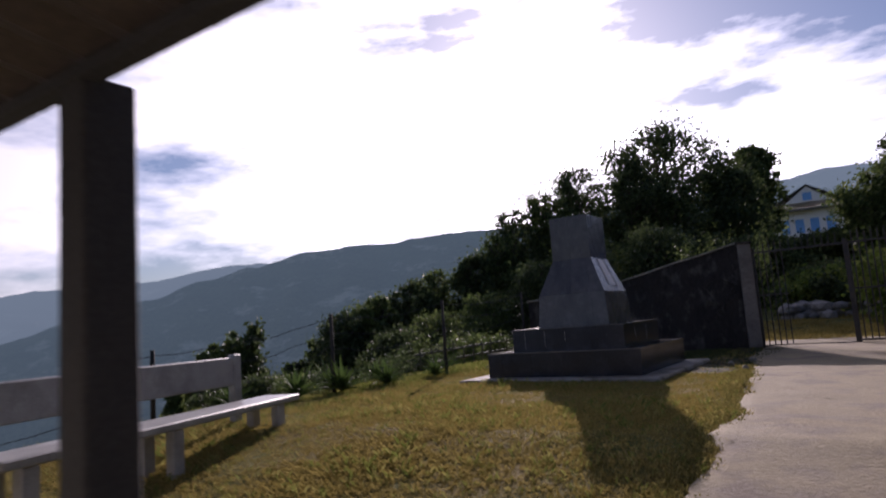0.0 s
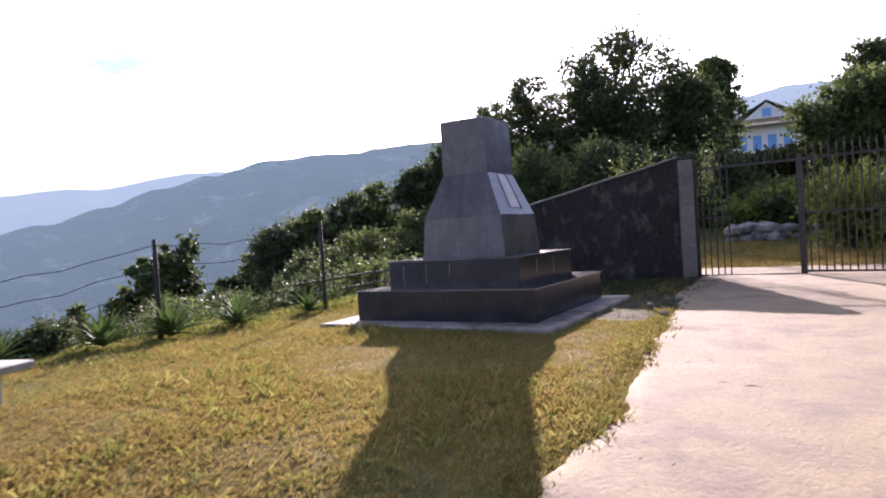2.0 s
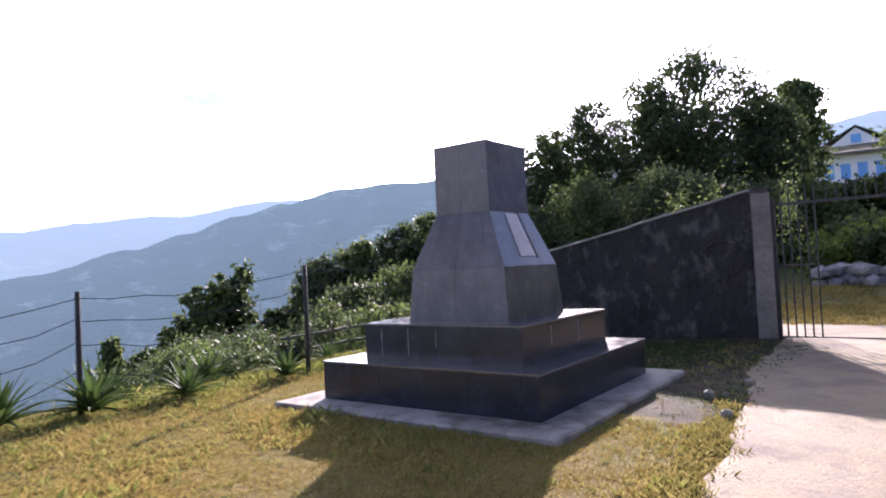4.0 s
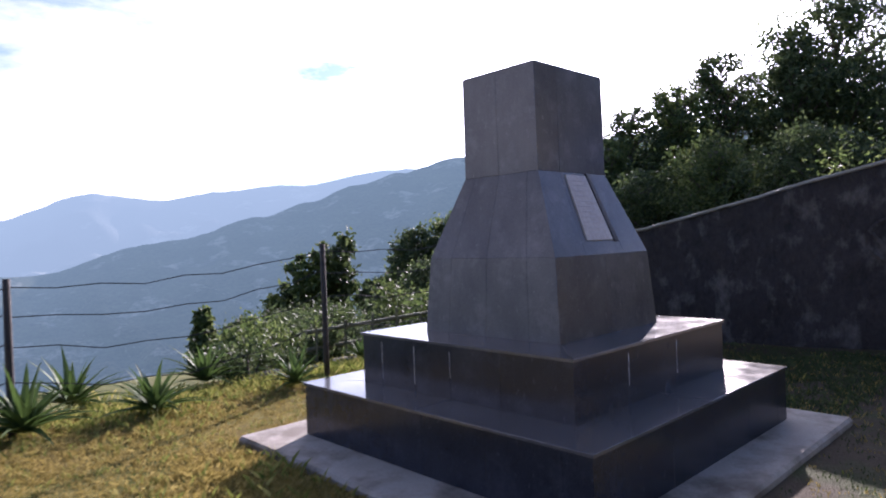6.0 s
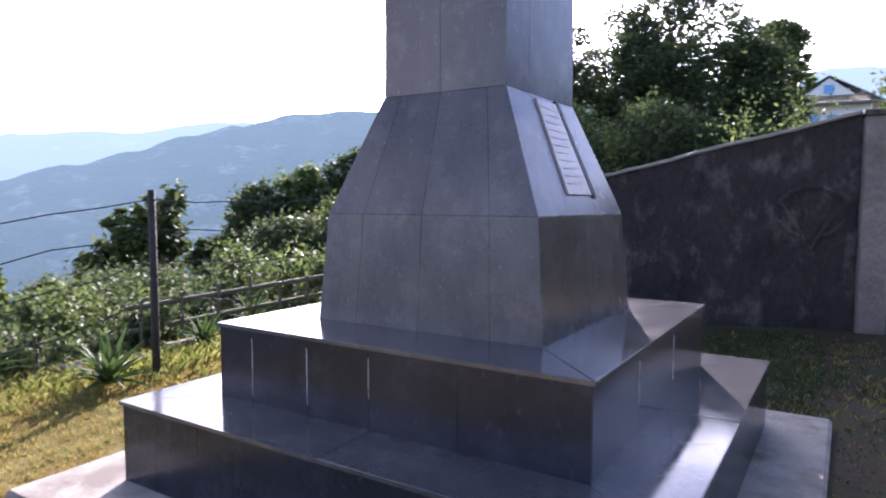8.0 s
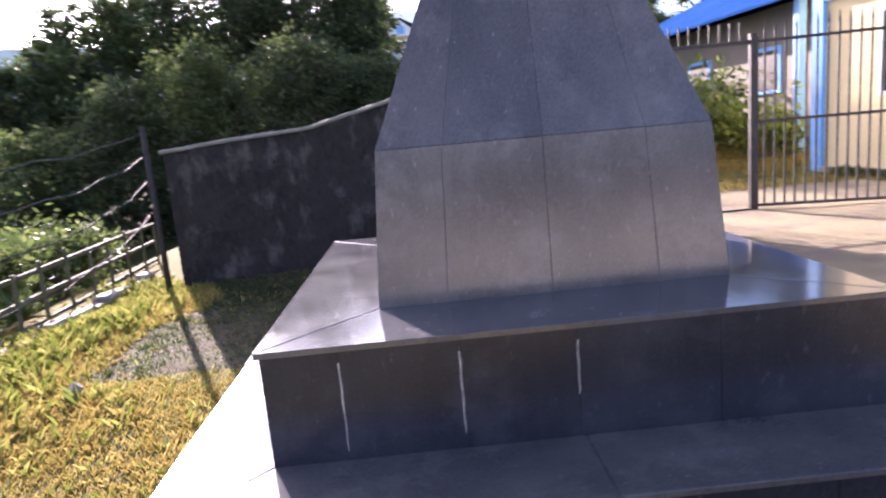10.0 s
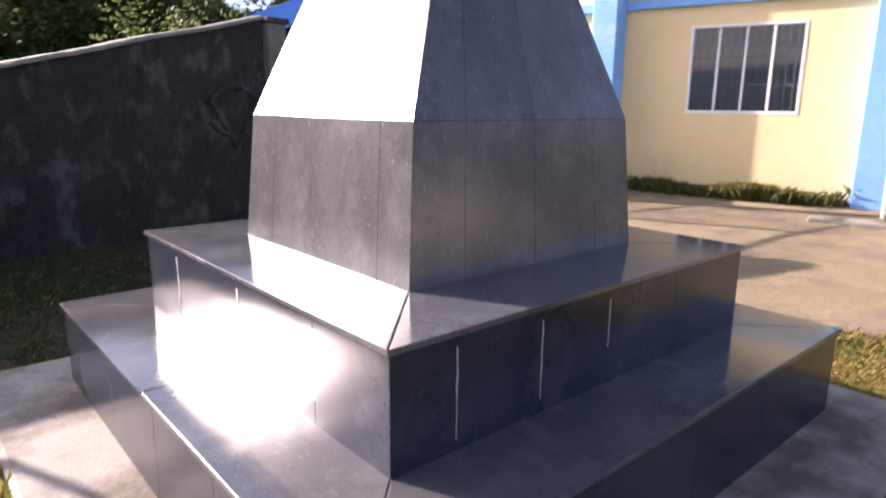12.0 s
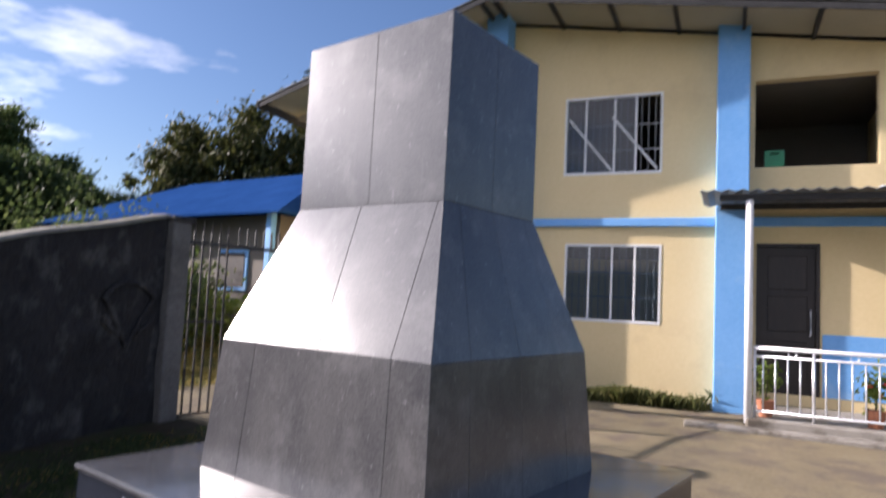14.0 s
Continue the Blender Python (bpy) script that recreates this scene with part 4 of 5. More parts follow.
def tree(base, height, width, seed, leaf, n=3200, low=0.25, size=0.28, clumps=44, label="leafy dark green tree on the slope", shape="round", droop=0.0, name="tree", group="trees behind the wall"):
    """A tapered trunk, limbs to each clump, and a crown of leaf clumps with an uneven outline."""
    rs = np.random.RandomState(seed)
    t = thing(name, Matrix.Translation(base), label, "tree", group)
    bm = bmesh.new()
    lean = rs.normal(size=2) * 0.03 * height
    trunk = [(lean[0] * f * f, lean[1] * f * f, -0.3 + height * 0.86 * f) for f in (0, 0.15, 0.3, 0.5, 0.7, 0.85, 1.0)]
    r0 = 0.018 * height + 0.03
    tube(bm, trunk, [r0 * (1 - 0.85 * k / 6) for k in range(7)], 7)
    cs, rr = [], []
    for k in range(clumps):
        f = low + (1 - low) * (k + rs.random()) / clumps
        if shape == "cone":
            reach = width * 0.5 * (1.05 - f) / (1 - low) * 1.1
        elif shape == "column":
            reach = width * 0.42 * (0.7 + 0.3 * math.sin(f * 9))
        else:
            g = (f - low) / (1 - low)
            reach = width * 0.5 * math.sqrt(max(0.03, 1 - ((g - 0.45) / 0.58) ** 2)) * (0.8 + 0.4 * rs.random())
        an = k * 2.4 + rs.random()
        q = reach * (0.35 + 0.65 * rs.random())
        c = (lean[0] * f + q * math.cos(an), lean[1] * f + q * math.sin(an), height * f * 0.94)
        s = max(0.22, width * (0.06 + 0.09 * rs.random()))
        cs.append(c)
        rr.append((s, s, s * (0.6 + 0.3 * rs.random())))
        root = (lean[0] * f * f, lean[1] * f * f, max(0.1 * height, height * f * 0.94 - 0.5 * q - 0.03 * height))
        tube(bm, [root, ((root[0] + c[0]) / 2, (root[1] + c[1]) / 2, (root[2] + c[2]) / 2 - 0.05 * q), c], [r0 * 0.35, r0 * 0.22, r0 * 0.08], 5)
    part("trunk", bm, M_BARK, t)
    for k in range(9):
        f = low + (1 - low) * (0.12 + 0.74 * (k + 0.5 * rs.random()) / 9)
        wide = width * (0.40 * (1.02 - f) / (1 - low) if shape == "cone" else 0.22 + 0.06 * rs.random())
        q = 0.0 if shape in ("cone", "column") else 0.20 * width * rs.random()
        an = k * 2.0 + rs.random()
        cs.append((lean[0] * f + q * math.cos(an), lean[1] * f + q * math.sin(an), height * f * 0.94))
        rr.append((wide, wide, height * (1 - low) * 0.13))
    v, f = leaves(rs, cs, rr, n, size, droop)
    raw("crown", v, f, leaf, t)
    return t


# azimuth, height of the top in degrees, width in degrees, distance, shape, leaf
WOODS = [(13.2, 16.4, 9.0, 46, "round", L_DARK), (9.0, 12.0, 5.0, 48, "round", L_DARK), (17.5, 13.0, 5.0, 44, "round", L_DARK),
         (21.3, 14.0, 5.0, 45, "round", L_DARK), (25.0, 11.8, 4.6, 42, "round", L_MID), (28.8, 10.6, 4.4, 40, "round", L_DARK),
         (31.5, 8.0, 4.5, 38, "round", L_MID), (34.0, 6.4, 4.5, 36, "round", L_DARK), (37.5, 5.2, 5.0, 36, "round", L_MID),
         (41.0, 4.2, 4.6, 36, "round", L_DARK), (44.5, 2.8, 4.6, 36, "round", L_MID), (48.0, 1.4, 5.0, 34, "round", L_DARK),
         (6.2, 12.9, 3.2, 60, "round", L_MID), (-6.5, 12.3, 5.0, 55, "round", L_DARK),
         (-3.4, 6.8, 4.0, 58, "round", L_MID), (-11.0, 11.6, 5.0, 50, "round", L_MID), (-14.5, 8.7, 5.5, 46, "round", L_MID), (-19.0, 6.5, 5.5, 44, "round", L_DARK),
         (-24.0, 9.2, 6.0, 44, "round", L_MID), (-29.0, 8.0, 6.0, 44, "round", L_MID), (15.5, 7.5, 7.0, 26, "round", L_DARK), (22.0, 7.6, 6.5, 27, "round", L_MID),
         (10.0, 5.6, 6.0, 27, "round", L_DARK), (28.0, 5.2, 6.0, 27, "round", L_DARK), (34.0, 2.0, 6.5, 25, "round", L_MID), (40.0, 0.2, 7.0, 22, "round", L_MID),
         (46.0, -1.6, 7.0, 20, "round", L_DARK), (5.5, 5.0, 5.0, 34, "round", L_MID), (2.2, 4.2, 5.0, 46, "round", L_DARK), (-1.2, 4.6, 5.0, 44, "round", L_MID), (-5.0, 5.0, 5.0, 42, "round", L_MID), (-9.0, 5.6, 5.0, 40, "round", L_DARK)]
for i, (az, el, wd, dist, shape, leaf) in enumerate(WOODS):
    b = along(az, dist)
    h = REF.z + dist * math.tan(radians(el * 1.05 + 0.3)) - b.z
    near = dist < 35
    tree(b, h, dist * radians(wd) * (1.25 if az > 30 or az < 5 else 1.6), 100 + i, leaf, n=30000 if wd > 8 else 13500, size=0.0034 * dist, low=0.16 if not near else 0.08, shape=shape, clumps=80)

# lone trees on the slope below the terrace
for i, (az, el, foot, wd, dist, shape) in enumerate([(55.0, 1.6, 0, 5.0, 48, "column"), (57.4, 0.2, 0, 4.4, 47, "column"), (59.6, -2.4, 0, 4.6, 48, "round"), (49.3, -0.5, 0, 4.0, 40, "round"), (52.0, -2.6, 0, 4.0, 40, "round"), (60.8, -3.6, 0, 3.0, 46, "round"),
                                                (46.5, 0.8, 0, 3.4, 36, "round"), (43.2, 3.2, 0, 3.8, 34, "round"), (40.0, 3.4, 0, 3.6, 32, "round"), (66.5, -6.2, 0, 2.2, 26, "cone"), (63.5, -6.0, 0, 3.0, 30, "round")]):
    b = along(az, dist)
    h = REF.z + dist * math.tan(radians(el)) - b.z
    tree(b, max(2.5, h), dist * radians(wd), 300 + i, L_DARK if i % 2 == 0 else L_MID, n=8500, size=0.0056 * dist, low=0.02, shape=shape, clumps=48, label="dark slender tree on the slope below the terrace", group="trees on the slope")

# bamboo mass behind the blue-roofed house, seen from beyond the monument
for i, (x, y, top, wd) in enumerate([(17.0, 24.5, 9.9, 6.5), (19.6, 23.2, 13.2, 6.5), (14.8, 27.5, 9.0, 5.2), (24.0, 17.5, 12.8, 8.0), (12.5, 33.0, 5.8, 5.0), (10.0, 36.0, 7.3, 6.0), (6.5, 36.0, 8.4, 7.0)]):
    b = Vector((x, y, ground_z(x, y)))
    tree(b, top - b.z, wd, 500 + i, L_BAMBOO if i < 4 else L_MID, n=30000, size=0.135, low=0.03, clumps=44, droop=0.9 if i < 4 else 0.0, label="tall drooping bamboo clump behind the blue-roofed house" if i < 4 else "leafy tree behind the boundary wall", name="bamboo_clump" if i < 4 else "tree", group="plants behind the gate")


def bush(x, y, w, h, seed, leaf, n=900, size=0.09, z=None, label="low leafy bush on the bank", name="bush", group="bushes on the bank"):
    rs = np.random.RandomState(seed)
    b = Vector((x, y, ground_z(x, y) - 0.05 if z is None else z))
    t = thing(name, Matrix.Translation(b), label, "bush", group)
    cs = [(w * 0.4 * rs.normal(), w * 0.4 * rs.normal(), h * (0.25 + 0.6 * rs.random())) for _ in range(9)]
    rr = [(w * 0.3, w * 0.3, h * 0.28)] * 9
    bm = bmesh.new()
    for c in cs:
        tube(bm, [(0, 0, -0.05), (c[0] * 0.5, c[1] * 0.5, c[2] * 0.6), c], [0.02, 0.014, 0.005], 5)
    part("stem", bm, M_BARK, t)
    v, f = leaves(rs, cs, rr, n, size)
    raw("foliage", v, f, leaf, t)


for i, (x, y, w, hh) in enumerate([(-11.0, 3.4, 1.7, 1.5), (-14.0, 7.5, 2.2, 1.6), (-20.0, 9.5, 3.0, 2.2), (-12.0, 5.6, 1.7, 1.2), (-10.0, 6.6, 2.0, 1.6), (-24.0, 12.0, 3.0, 2.4)]):
    bush(x, y, w, hh, 650 + i, L_DARK if i else L_MID, n=8500, size=0.062, label="dense dark bush on the slope below the terrace")
rnd = random.Random(21)
k = 0
for y in np.arange(-8.5, 7.0, 0.75):
    for x0, hh in ((-5.3, 1.1), (-6.6, 1.5), (-8.4, 2.0)):
        if math.degrees(math.atan2(2.9 - x0, y + 3.7)) > 52.0:
            continue
        if (x0 == -5.3 and rnd.random() < 0.35) or y < 0.4:
            continue
        if y < -0.8 and rnd.random() < 0.6:
            continue
        hh *= 0.45 if y < 0.4 else 1.0
        bush(x0 + rnd.uniform(-0.5, 0.5), y + rnd.uniform(-0.3, 0.3), rnd.uniform(0.8, 1.4) * (-x0 / 6), hh * rnd.uniform(0.7, 1.15), 700 + k, rnd.choice([L_DARK, L_DARK, L_MID]), n=2400, size=0.05)
        k += 1
for i in range(16):
    bush(rnd.uniform(4.8, 8.2), rnd.uniform(11.5, 21), rnd.uniform(1.0, 1.6), rnd.uniform(1.3, 2.3), 900 + i, rnd.choice([L_MID, L_BRIGHT]), n=1000, size=0.1, label="tangled shrub beside the blue-roofed house", group="shrubs outside the gate")
for i in range(7):
    y = rnd.choice([rnd.uniform(-4.2, -2.2), rnd.uniform(-0.4, 0.8)])
    bush(rnd.uniform(-4.4, -3.7), y, rnd.uniform(0.35, 0.55), rnd.uniform(0.3, 0.5), 760 + i, L_DARK, n=1300, size=0.032, label="small dense bush on the terrace edge")
# weeds and shrubs outside the gate and behind the wall
for i in range(26):
    az, dist = rnd.uniform(-17, 6), rnd.uniform(20.5, 28)
    b = along(az, dist)
    if dist < 22 and rnd.random() < 0.6:
        continue
    bush(b.x, b.y, rnd.uniform(1.0, 1.9), rnd.uniform(0.9, 1.9), 800 + i, rnd.choice([L_MID, L_BRIGHT, L_DARK]), n=1100, size=0.11, label="tangled shrub on the slope outside the gate", group="shrubs outside the gate")
for i, (u, hh) in enumerate(((4.0, 0.55), (4.5, 0.4))):
    p = WA + wall_dir * u
    bush(p.x - 0.15, p.y + 0.9, 0.8, 1.5 + 0.2 * u + hh * 0.5, 850 + i, L_MID, n=4200, size=0.032, label="bright green creeper bush behind the wall", group="shrubs behind the wall")


def agave(x, y, size, n, seed, material=L_AGAVE, label="spiky agave plant with arching green blades", name="agave"):
    """A rosette of long tapering, arching, folded blades."""
    rs = random.Random(seed)
    z = ground_z(x, y)
    t = thing(name, Matrix.Translation((x, y, z)), label, "plant", "agave plants on the bank")
    for k in range(n):
        an, up = k * 2.39996 + rs.random() * 0.5, 0.35 + 1.0 * (k / n) + rs.uniform(-0.1, 0.1)
        ln, w = size * rs.uniform(0.7, 1.05), 0.042 * size / 0.7
        bm, rows = bmesh.new(), []
        for j in range(7):
            f = j / 6
            out = ln * f * math.cos(up) + 0.1 * ln * f * f
            hz = ln * f * math.sin(up) - 0.35 * ln * f ** 2.4 * math.cos(up)
            ww = w * (1 - f) ** 0.6 * (0.7 + 0.6 * math.sin(math.pi * min(1, f + 0.25)))
            c, s = math.cos(an), math.sin(an)
            rows.append([bm.verts.new((c * out + s * q * ww, s * out - c * q * ww, hz + 0.04 + abs(q) * ww * 0.5)) for q in (-1, 0, 1)])
        for a, b in zip(rows, rows[1:]):
            bm.faces.new((a[0], a[1], b[1], b[0]))
            bm.faces.new((a[1], a[2], b[2], b[1]))
        part("blade", bm, material, t)


for i, (x, y, s, n) in enumerate([(-3.0, -1.75, 0.62, 26), (-3.15, -2.72, 0.72, 30), (-2.95, -0.35, 0.55, 24), (-3.35, -3.5, 0.7, 26), (-3.5, 0.9, 0.5, 20), (-3.5, -4.6, 0.6, 22), (-3.9, -2.2, 0.7, 22), (-3.9, -0.9, 0.65, 22), (-4.0, 1.9, 0.5, 18), (-4.1, 3.0, 0.5, 18)]):
    agave(x, y, s * 0.92, int(n * 1.5), 40 + i)


def blades(name, count, inside, height, material, seed, label, spread=0.35, width=0.006, clump=5):
    """Grass as one sheet of many thin upright blades in tufts."""
    rs = np.random.RandomState(seed)
    v, f = [], []
    made = 0
    while made < count:
        x, y = inside(rs)
        if x is None:
            continue
        z = ground_z(x, y)
        patch = 0.65 + 0.8 * noise.noise((x * 0.8, y * 0.8, 6))
        for _ in range(clump):
            an, ln = rs.rand() * 6.283, height * (0.5 + rs.rand()) * max(0.35, patch)
            px, py = x + rs.normal() * 0.025, y + rs.normal() * 0.025
            c, s = math.cos(an), math.sin(an)
            lean = ln * spread * (0.4 + 1.2 * rs.rand())
            i = len(v)
            v += [(px - s * width, py + c * width, z - 0.01), (px + s * width, py - c * width, z - 0.01), (px + c * lean * 0.4, py + s * lean * 0.4, z + ln * 0.65), (px + c * lean, py + s * lean, z + ln)]
            f += [(i, i + 1, i + 2), (i + 2, i + 1, i + 3)]
        made += 1
    ob = raw(name, v, f, material)
    return tagged(ob, label, "grass", kind="stuff")


def on_lawn(rs):
    x, y = rs.uniform(-3.7, 3.2), rs.uniform(-8.8, 4.6)
    if x > road_left(y) + 0.03 + 0.1 * rs.rand() ** 3 or (abs(x) < 1.64 and abs(y) < 1.64):
        return None, None
    if y > 3.9 + 0.26 * (x + 3) or (bare(x, y) and rs.rand() < 0.93):
        return None, None
    return x, y


def on_fringe(rs):
    y = rs.uniform(-9.5, 0.2)
    return road_left(y) + 0.07 * rs.normal() - 0.09, y


def on_bank(rs):
    y = rs.uniform(-7, 4.2)
    return -3.35 + 0.28 * rs.normal(), y


blades("lawn_grass", 44000, on_lawn, 0.038, L_LAWN, 1, "short dry yellow-green lawn grass", spread=0.8, width=0.005)
blades("lush_grass", 2600, on_lawn, 0.075, L_LUSH, 2, "greener tufts in the dry lawn", spread=0.6)
def in_wall_shade(rs):
    x, y = rs.uniform(-2.6, 2.5), rs.uniform(-0.5, 4.6)
    if not bare(x, y) or y > 3.9 + 0.26 * (x + 3) or (abs(x) < 1.64 and y < 1.64) or (x > 1.5 and rs.rand() < 0.8):
        return None, None
    return x, y


# the dark leaf colour puts the wall's shade into this grass
blades("shade_grass", 5200, in_wall_shade, 0.045, L_DARK, 7, "short grass coloured dark green to stand in for the wall's shade", spread=0.8)
blades("fringe_grass", 1700, on_fringe, 0.065, L_FRINGE, 3, "half-dry grass fringe along the driveway", spread=0.7)
blades("bank_grass", 2600, on_bank, 0.10, L_LUSH, 4, "long grass along the edge of the terrace", spread=0.6)


def by_house(rs):
    p = HM @ Vector((rs.normal(0.9, 0.6) if rs.rand() < 0.8 else rs.uniform(-5.0, 2.3), -0.16 - abs(rs.normal()) * 0.16, 0))
    return p.x, p.y


blades("house_weeds", 1900, by_house, 0.26, L_WEED, 5, "rank weeds along the foot of the house", spread=0.5)


def outside_gate(rs):
    x, y = rs.uniform(0.5, 9.5), rs.uniform(7.0, 16)
    return x, y


blades("meadow_grass", 7000, outside_gate, 0.10, L_LAWN, 6, "dry yellow meadow grass outside the gate", spread=0.7, width=0.012)

# flower pots behind the railing
for i, (x, red) in enumerate(((3.2, 0), (4.45, 1), (4.75, 1))):
    pot = thing("flower_pot", at_house(x, -1.42, -0.62), "clay flower pot with a red-flowered plant" if red else "clay flower pot with a leafy plant", "flower pot", "pots on the veranda")
    bm = bmesh.new()
    bmesh.ops.create_cone(bm, cap_ends=True, segments=14, radius1=0.08, radius2=0.12, depth=0.22, matrix=Matrix.Translation((0, 0, 0.11)))
    part("pot", bm, M_TERRA, pot)
    rs = np.random.RandomState(60 + i)
    v, f = leaves(rs, [(0, 0, 0.42), (0.06, 0, 0.6), (-0.05, 0.02, 0.52)], [(0.13, 0.13, 0.18)] * 3, 160, 0.05)
    raw("foliage", v, f, L_BRIGHT, pot)
    bm = bmesh.new()
    tube(bm, [(0, 0, 0.2), (0.02, 0, 0.45), (0.05, 0.0, 0.7)], [0.012, 0.009, 0.005], 5)
    part("stem", bm, M_BARK, pot)
    if red:
        for j in range(5):
            bm = bmesh.new()
            bmesh.ops.create_icosphere(bm, subdivisions=1, radius=0.035, matrix=Matrix.Translation((0.14 * rs.normal() * 0.7, -0.06, 0.55 + 0.08 * rs.normal())) @ Matrix.Diagonal((1, 1, 0.6, 1)))
            part("flower", bm, M_RED, pot)

# ---- fence along the terrace ----
POSTS = [(-3.4, -5.85, 0.12), (-3.28, -2.78, 0.49), (-2.95, 0.03, 0.68), (-3.05, 3.72, 0.86)]
for x, y, top in POSTS:
    z = ground_z(x, y)
    p = thing("fence_post", pose(x, y, z), "dark weathered round fence post", "post", "fence posts on the terrace")
    part("shaft", tube(bmesh.new(), [(0, 0, -0.3), (0.005, 0.0, 0.7), (0, 0.006, top - z)], [0.034, 0.031, 0.028], 8), M_POST, p, smooth=True)
    part("nail", tube(bmesh.new(), [(-0.05, 0, top - z - 0.08), (0.05, 0, top - z - 0.08)], 0.008, 5), M_POST, p)
EXT = [(-3.3, -9.5, -0.1), *POSTS]
for j, drop in enumerate((0.07, 0.3, 0.55, 0.85)):
    for (xa, ya, za), (xb, yb, zb) in zip(EXT, EXT[1:]):
        pts = []
        for s in range(9):
            f = s / 8
            sag = 0.10 * (1 + 0.4 * j) * 4 * f * (1 - f) + 0.02 * math.sin(s * 2.7 + j)
            pts.append((xa + (xb - xa) * f - 0.04, ya + (yb - ya) * f, za + (zb - za) * f - drop - sag))
        w = part("fence_wire", tube(bmesh.new(), pts, 0.005, 5), M_WIRE)
        tagged(w, "sagging dark fence wire between posts", "wire", "fence wires")

bam = thing("bamboo_fence", pose(-3.95, 0.4, 0), "grey bamboo rail fence below the terrace edge", "fence")
for z in (-0.40, -0.62, -0.86):
    part("rail", tube(bmesh.new(), [(0, 0, z), (0.02, 2.4, z + 0.05), (-0.02, 5.4, z + 0.09)], [0.028, 0.026, 0.022], 6), M_BAMBOO, bam)
for i in range(13):
    y = 0.1 + i * 0.43
    part("picket", tube(bmesh.new(), [(0.03, y, -2.3), (0.03 + 0.01 * (i % 3), y + 0.03, -0.34 + 0.04 * (i % 4))], [0.022, 0.018], 6), M_BAMBOO, bam)
kerb = bmesh.new()
for i in range(22):
    y = -0.6 + i * 0.24
    box(kerb, (-0.10, y, -0.2), (0.06 + 0.02 * (i % 3), y + 0.235, 0.03 + 0.015 * ((i * 7) % 4)), 0.02)
kb = part("kerb", kerb, M_CONCRETE)
kb.location = (-3.62, 0.0, -0.80)
tagged(kb, "rough stone kerb at the edge of the terrace", "kerb", kind="structure")

# ---- concrete bench ----
b_dir = Vector((-0.84 + 1.56, -7.76 + 5.17, 0)).normalized()
bench = thing("concrete_bench", pose(-1.56, -5.17, 0, 0, 0, math.degrees(math.atan2(b_dir.y, b_dir.x))), "long pale concrete bench with a slab backrest", "bench")
# own space: x along the bench, y towards the lawn
BL = 3.6
part("seat", one_box((0, -0.46, -0.57), (BL, 0.0, -0.50), 0.012), M_BENCH, bench)
for x in (0.28, 1.9, 3.3):
    part("leg", one_box((x, -0.12, -1.2), (x + 0.14, -0.03, -0.572), 0.01), M_BENCH, bench)
    part("leg", one_box((x, -0.44, -1.2), (x + 0.14, -0.35, -0.572), 0.01), M_BENCH, bench)
part("backrest", one_box((0.05, -0.86, -0.36), (BL + 0.3, -0.80, -0.03), 0.012), M_BENCH, bench)
for x in (0.0, 1.75, 3.5):
    part("back_post", one_box((x, -0.88, -1.3), (x + 0.13, -0.78, -0.0), 0.01), M_BENCH, bench)

# ---- houses beyond the gate ----
far = thing("hill_house", pose(-1.0, 84.0, 5.2, 0, 0, 4), "white hillside house with blue windows and a gabled tin roof", "house")
part("wall", holed(-4.2, 4.2, -1.0, 6.6, 0.0, 0.3, [(-3.4, -2.4, 3.6, 5.4), (-1.7, -0.7, 3.6, 5.4), (0.0, 1.0, 3.6, 5.4), (1.8, 2.8, 3.6, 5.4)]), M_WHITE, far)
part("body", one_box((-4.2, 0.3, -1.0), (4.2, 7.0, 6.6)), M_WHITE, far)
for x in (-3.4, -1.7, 0.0, 1.8):
    part("window", one_box((x, 0.1, 3.6), (x + 1.0, 0.2, 5.4)), M_BLUE, far, "blue painted shutters")
bm = bmesh.new()
for y in (-1.2, 7.6):
    bm.faces.new([bm.verts.new(p) for p in ((-2.6, y, 7.4), (2.6, y, 7.4), (0, y, 9.4))])
bm.verts.ensure_lookup_table()
for a, b in ((0, 1), (1, 2), (2, 0)):
    bm.faces.new((bm.verts[a], bm.verts[b], bm.verts[b + 3], bm.verts[a + 3]))
part("gable", bm, M_WHITE, far)
part("gable_window", one_box((-0.5, -1.28, 7.6), (0.5, -1.21, 8.6)), M_BLUE, far)
for s in (-1, 1):
    bm = bmesh.new()
    q = [(0, -1.5, 9.55), (s * 5.4, -1.5, 6.5), (s * 5.4, 8, 6.5), (0, 8, 9.55)]
    f = [bm.verts.new(p) for p in q]
    g = [bm.verts.new((p[0], p[1], p[2] + 0.12)) for p in q]
    bm.faces.new(f)
    bm.faces.new(g)
    for j in range(4):
        bm.faces.new((f[j], f[(j + 1) % 4], g[(j + 1) % 4], g[j]))
    part("roof", bm, M_TIN, far)
part("porch_roof", one_box((-5.4, -1.6, 6.45), (5.4, 0.0, 6.6), 0.02), M_TIN, far)

blue_house = thing("blue_roofed_house", pose(8.3, 11.6, -0.6, 0, 0, 4.5), "low pale house with a blue tin hip roof", "house")
bm = bmesh.new()
EL, RX, EX = 3.38, 4.2, 9.0
q = [(0, 0, EL), (EX, 0, EL), (EX, 12.6, EL), (0, 12.6, EL), (RX, 2.2, EL + 1.95), (RX, 9.6, EL + 1.95)]
lowv = [bm.verts.new(p) for p in q]
upv = [bm.verts.new((p[0], p[1], p[2] + 0.07)) for p in q]
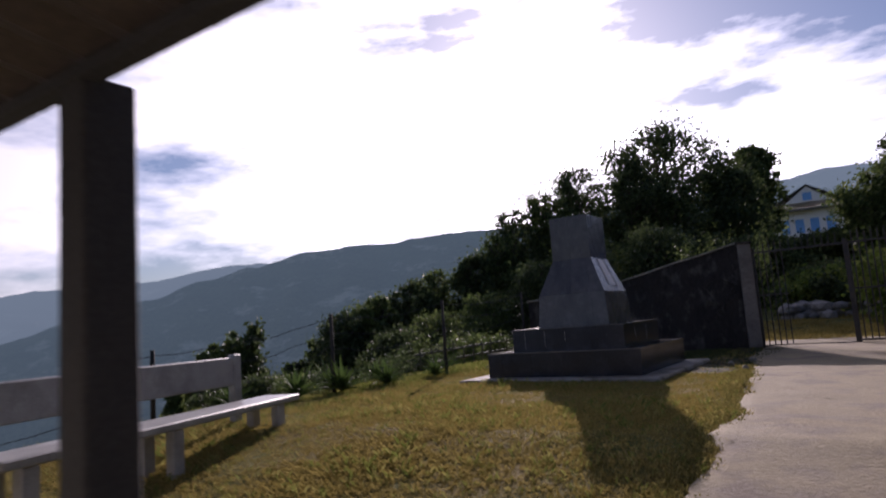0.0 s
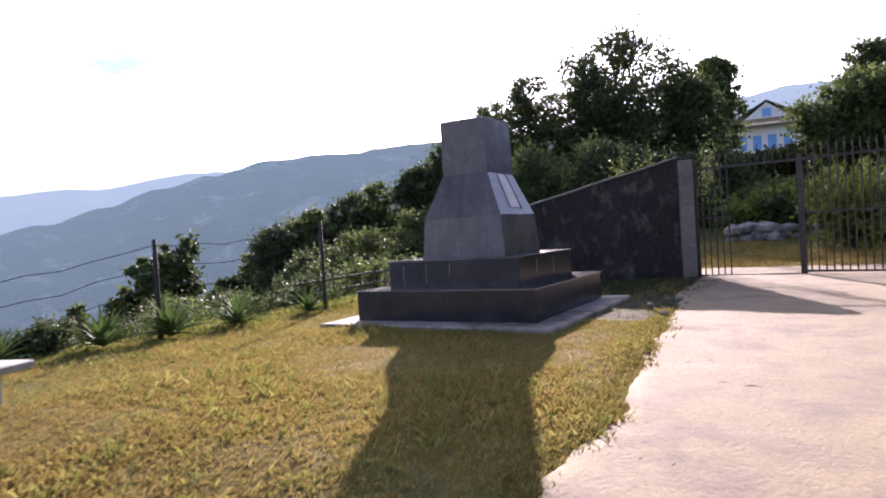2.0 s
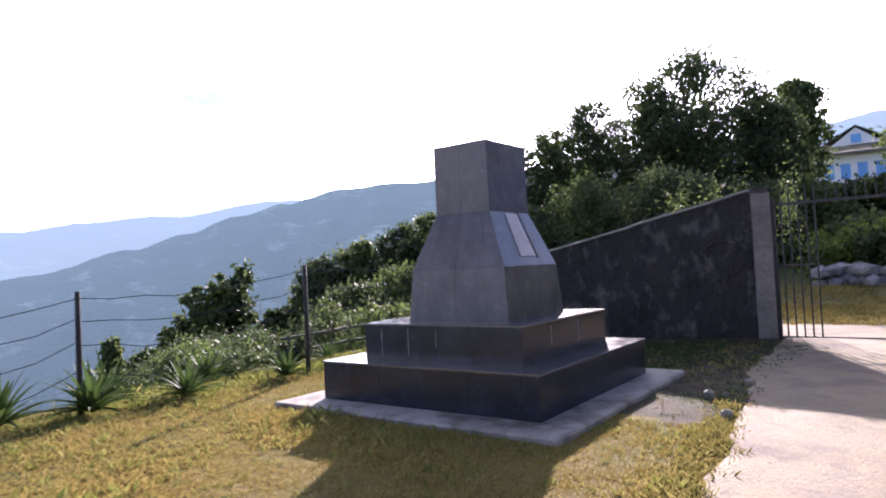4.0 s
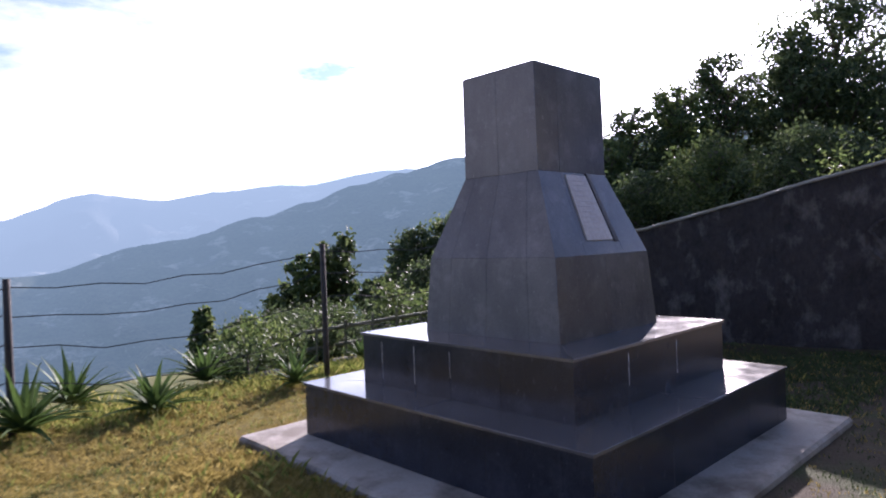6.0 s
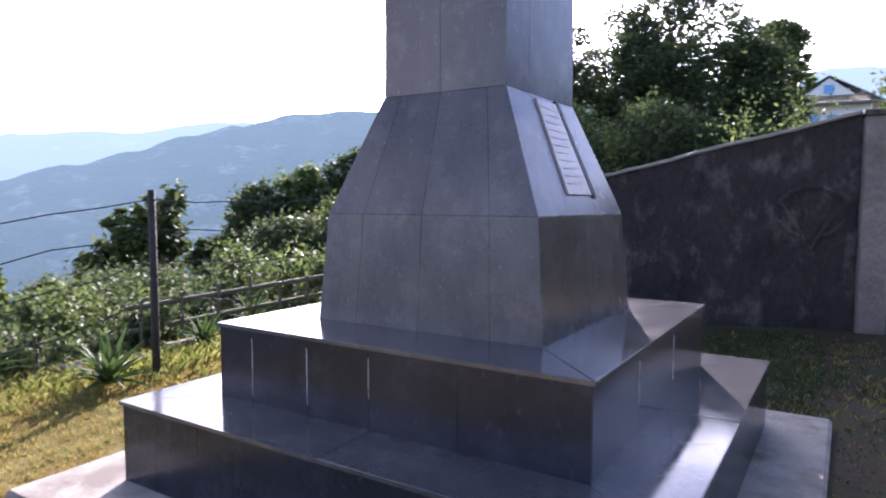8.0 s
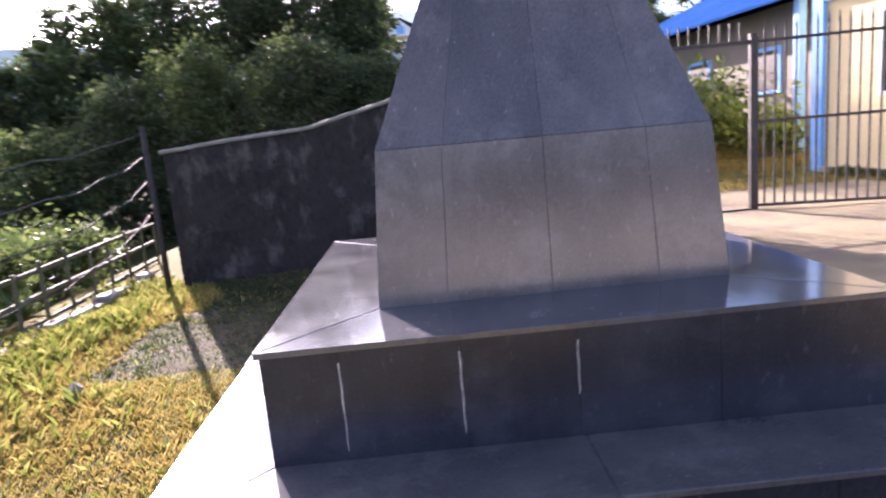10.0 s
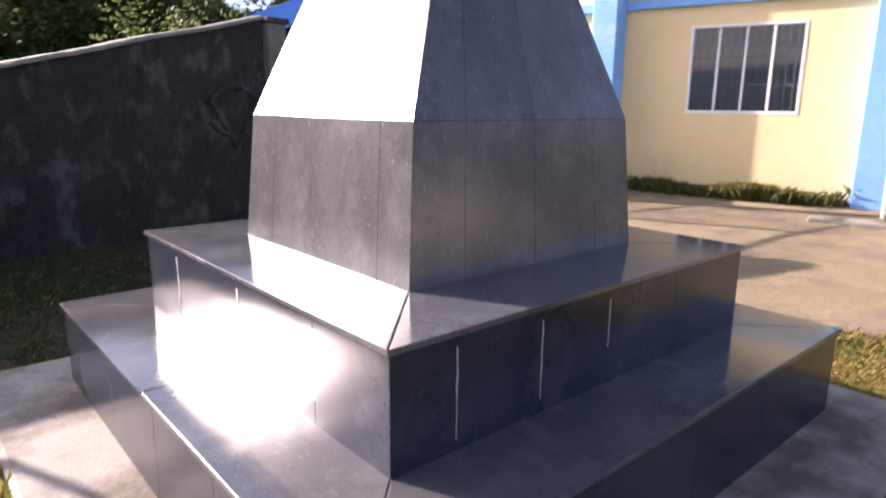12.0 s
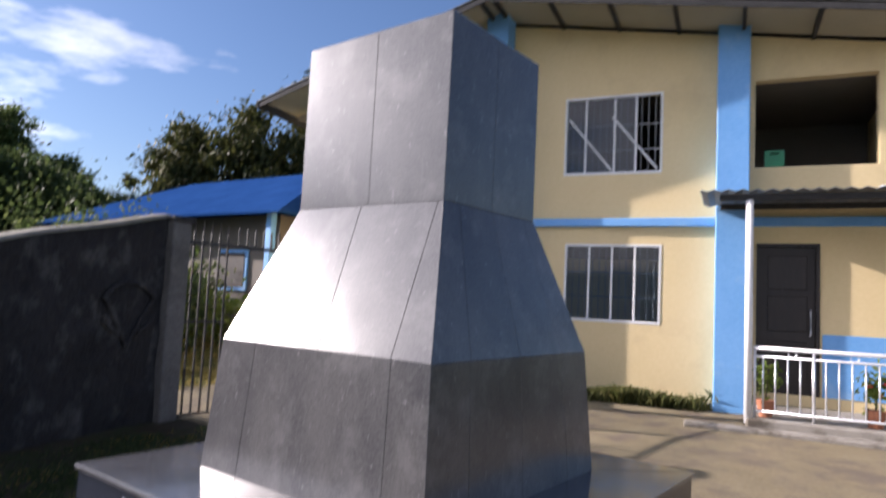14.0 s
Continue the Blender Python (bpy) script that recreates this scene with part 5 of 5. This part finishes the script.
for fc in ((0, 4, 5, 3), (0, 1, 4), (1, 2, 5, 4), (2, 3, 5)):
    bm.faces.new([lowv[i] for i in fc])
    bm.faces.new([upv[i] for i in fc])
for a, b in ((0, 1), (1, 2), (2, 3), (3, 0)):
    bm.faces.new((lowv[a], lowv[b], upv[b], upv[a]))
part("roof", bm, M_BLUETIN, blue_house, "blue tin hip roof")
part("wall", one_box((1.0, 1.0, -0.6), (8.0, 11.8, EL + 0.1)), M_DARK, blue_house)
for y in (0.6, 11.8):
    part("veranda_post", one_box((0.3, y, -0.6), (0.5, y + 0.2, EL + 0.1), 0.01), M_BLUE, blue_house, "blue painted veranda post")
for y in (2.2, 5.6, 9.2):
    win = part("window", one_box((0.93, y, 1.3), (0.999, y + 1.3, 2.5), 0.01), M_BLUE, blue_house)
    part("pane", one_box((0.915, y + 0.1, 1.4), (0.929, y + 1.2, 2.4)), M_IRON, win)

# field stones of the broken wall outside the gate
rnd = random.Random(77)
for i in range(60):
    az = rnd.uniform(-15, 3)
    b = along(az, 20.0 + rnd.uniform(-0.4, 0.5))
    bm = bmesh.new()
    bmesh.ops.create_icosphere(bm, subdivisions=1, radius=rnd.uniform(0.14, 0.32))
    for v in bm.verts:
        v.co *= 1 + 0.35 * noise.noise(v.co * 3 + Vector((i, 0, 0)))
    s = part("field_stone", bm, M_STONE)
    s.matrix_world = pose(b.x, b.y, b.z + rnd.choice([0.1, 0.12, 0.4]), 0, 0, rnd.uniform(0, 360)) @ Matrix.Diagonal((1.3, 1, 0.75, 1))
    tagged(s, "grey field stone of a tumbled wall outside the gate", "stone", "stones of the tumbled wall")

# litter and pebbles near the monument
for i, (x, y) in enumerate(((-2.6, 1.0), (2.35, 1.15), (2.15, 0.4), (2.45, -0.3))):
    bm = bmesh.new()
    bmesh.ops.create_icosphere(bm, subdivisions=1, radius=0.06)
    for v in bm.verts:
        v.co *= 1 + 0.5 * noise.noise(v.co * 9 + Vector((i, 2, 0)))
    s = part("pebble", bm, M_CAP)
    s.location = (x, y, ground_z(x, y) + 0.035)
    tagged(s, "pale stone lying in the grass", "stone", "loose stones")


# straw, grit and small stones scattered on the driveway
rs = np.random.RandomState(91)
v, f = [], []
for k in range(1600):
    y = rs.uniform(-10, 5)
    x = road_left(y) + abs(rs.normal()) * 1.6 + 0.05
    if x > 7.0:
        continue
    z, s_, an = ground_z(x, y) + 0.022, 0.003 + 0.006 * rs.rand() ** 3, rs.rand() * 6.28
    long_ = 1.0 if rs.rand() < 0.5 else 5.0
    c, q = math.cos(an), math.sin(an)
    i = len(v)
    for a, b, h in ((-1, -1, 0), (1, -1, 0), (1, 1, 0), (-1, 1, 0), (0, 0, 0.5)):
        v.append((x + (a * c * long_ - b * q) * s_, y + (a * q * long_ + b * c) * s_, z - 0.008 + h * s_))
    f += [(i, i + 1, i + 4), (i + 1, i + 2, i + 4), (i + 2, i + 3, i + 4), (i + 3, i, i + 4)]
grit = raw("road_grit", v, f, M_STRAW)
tagged(grit, "scattered straw and grit on the driveway", "grit", kind="stuff")
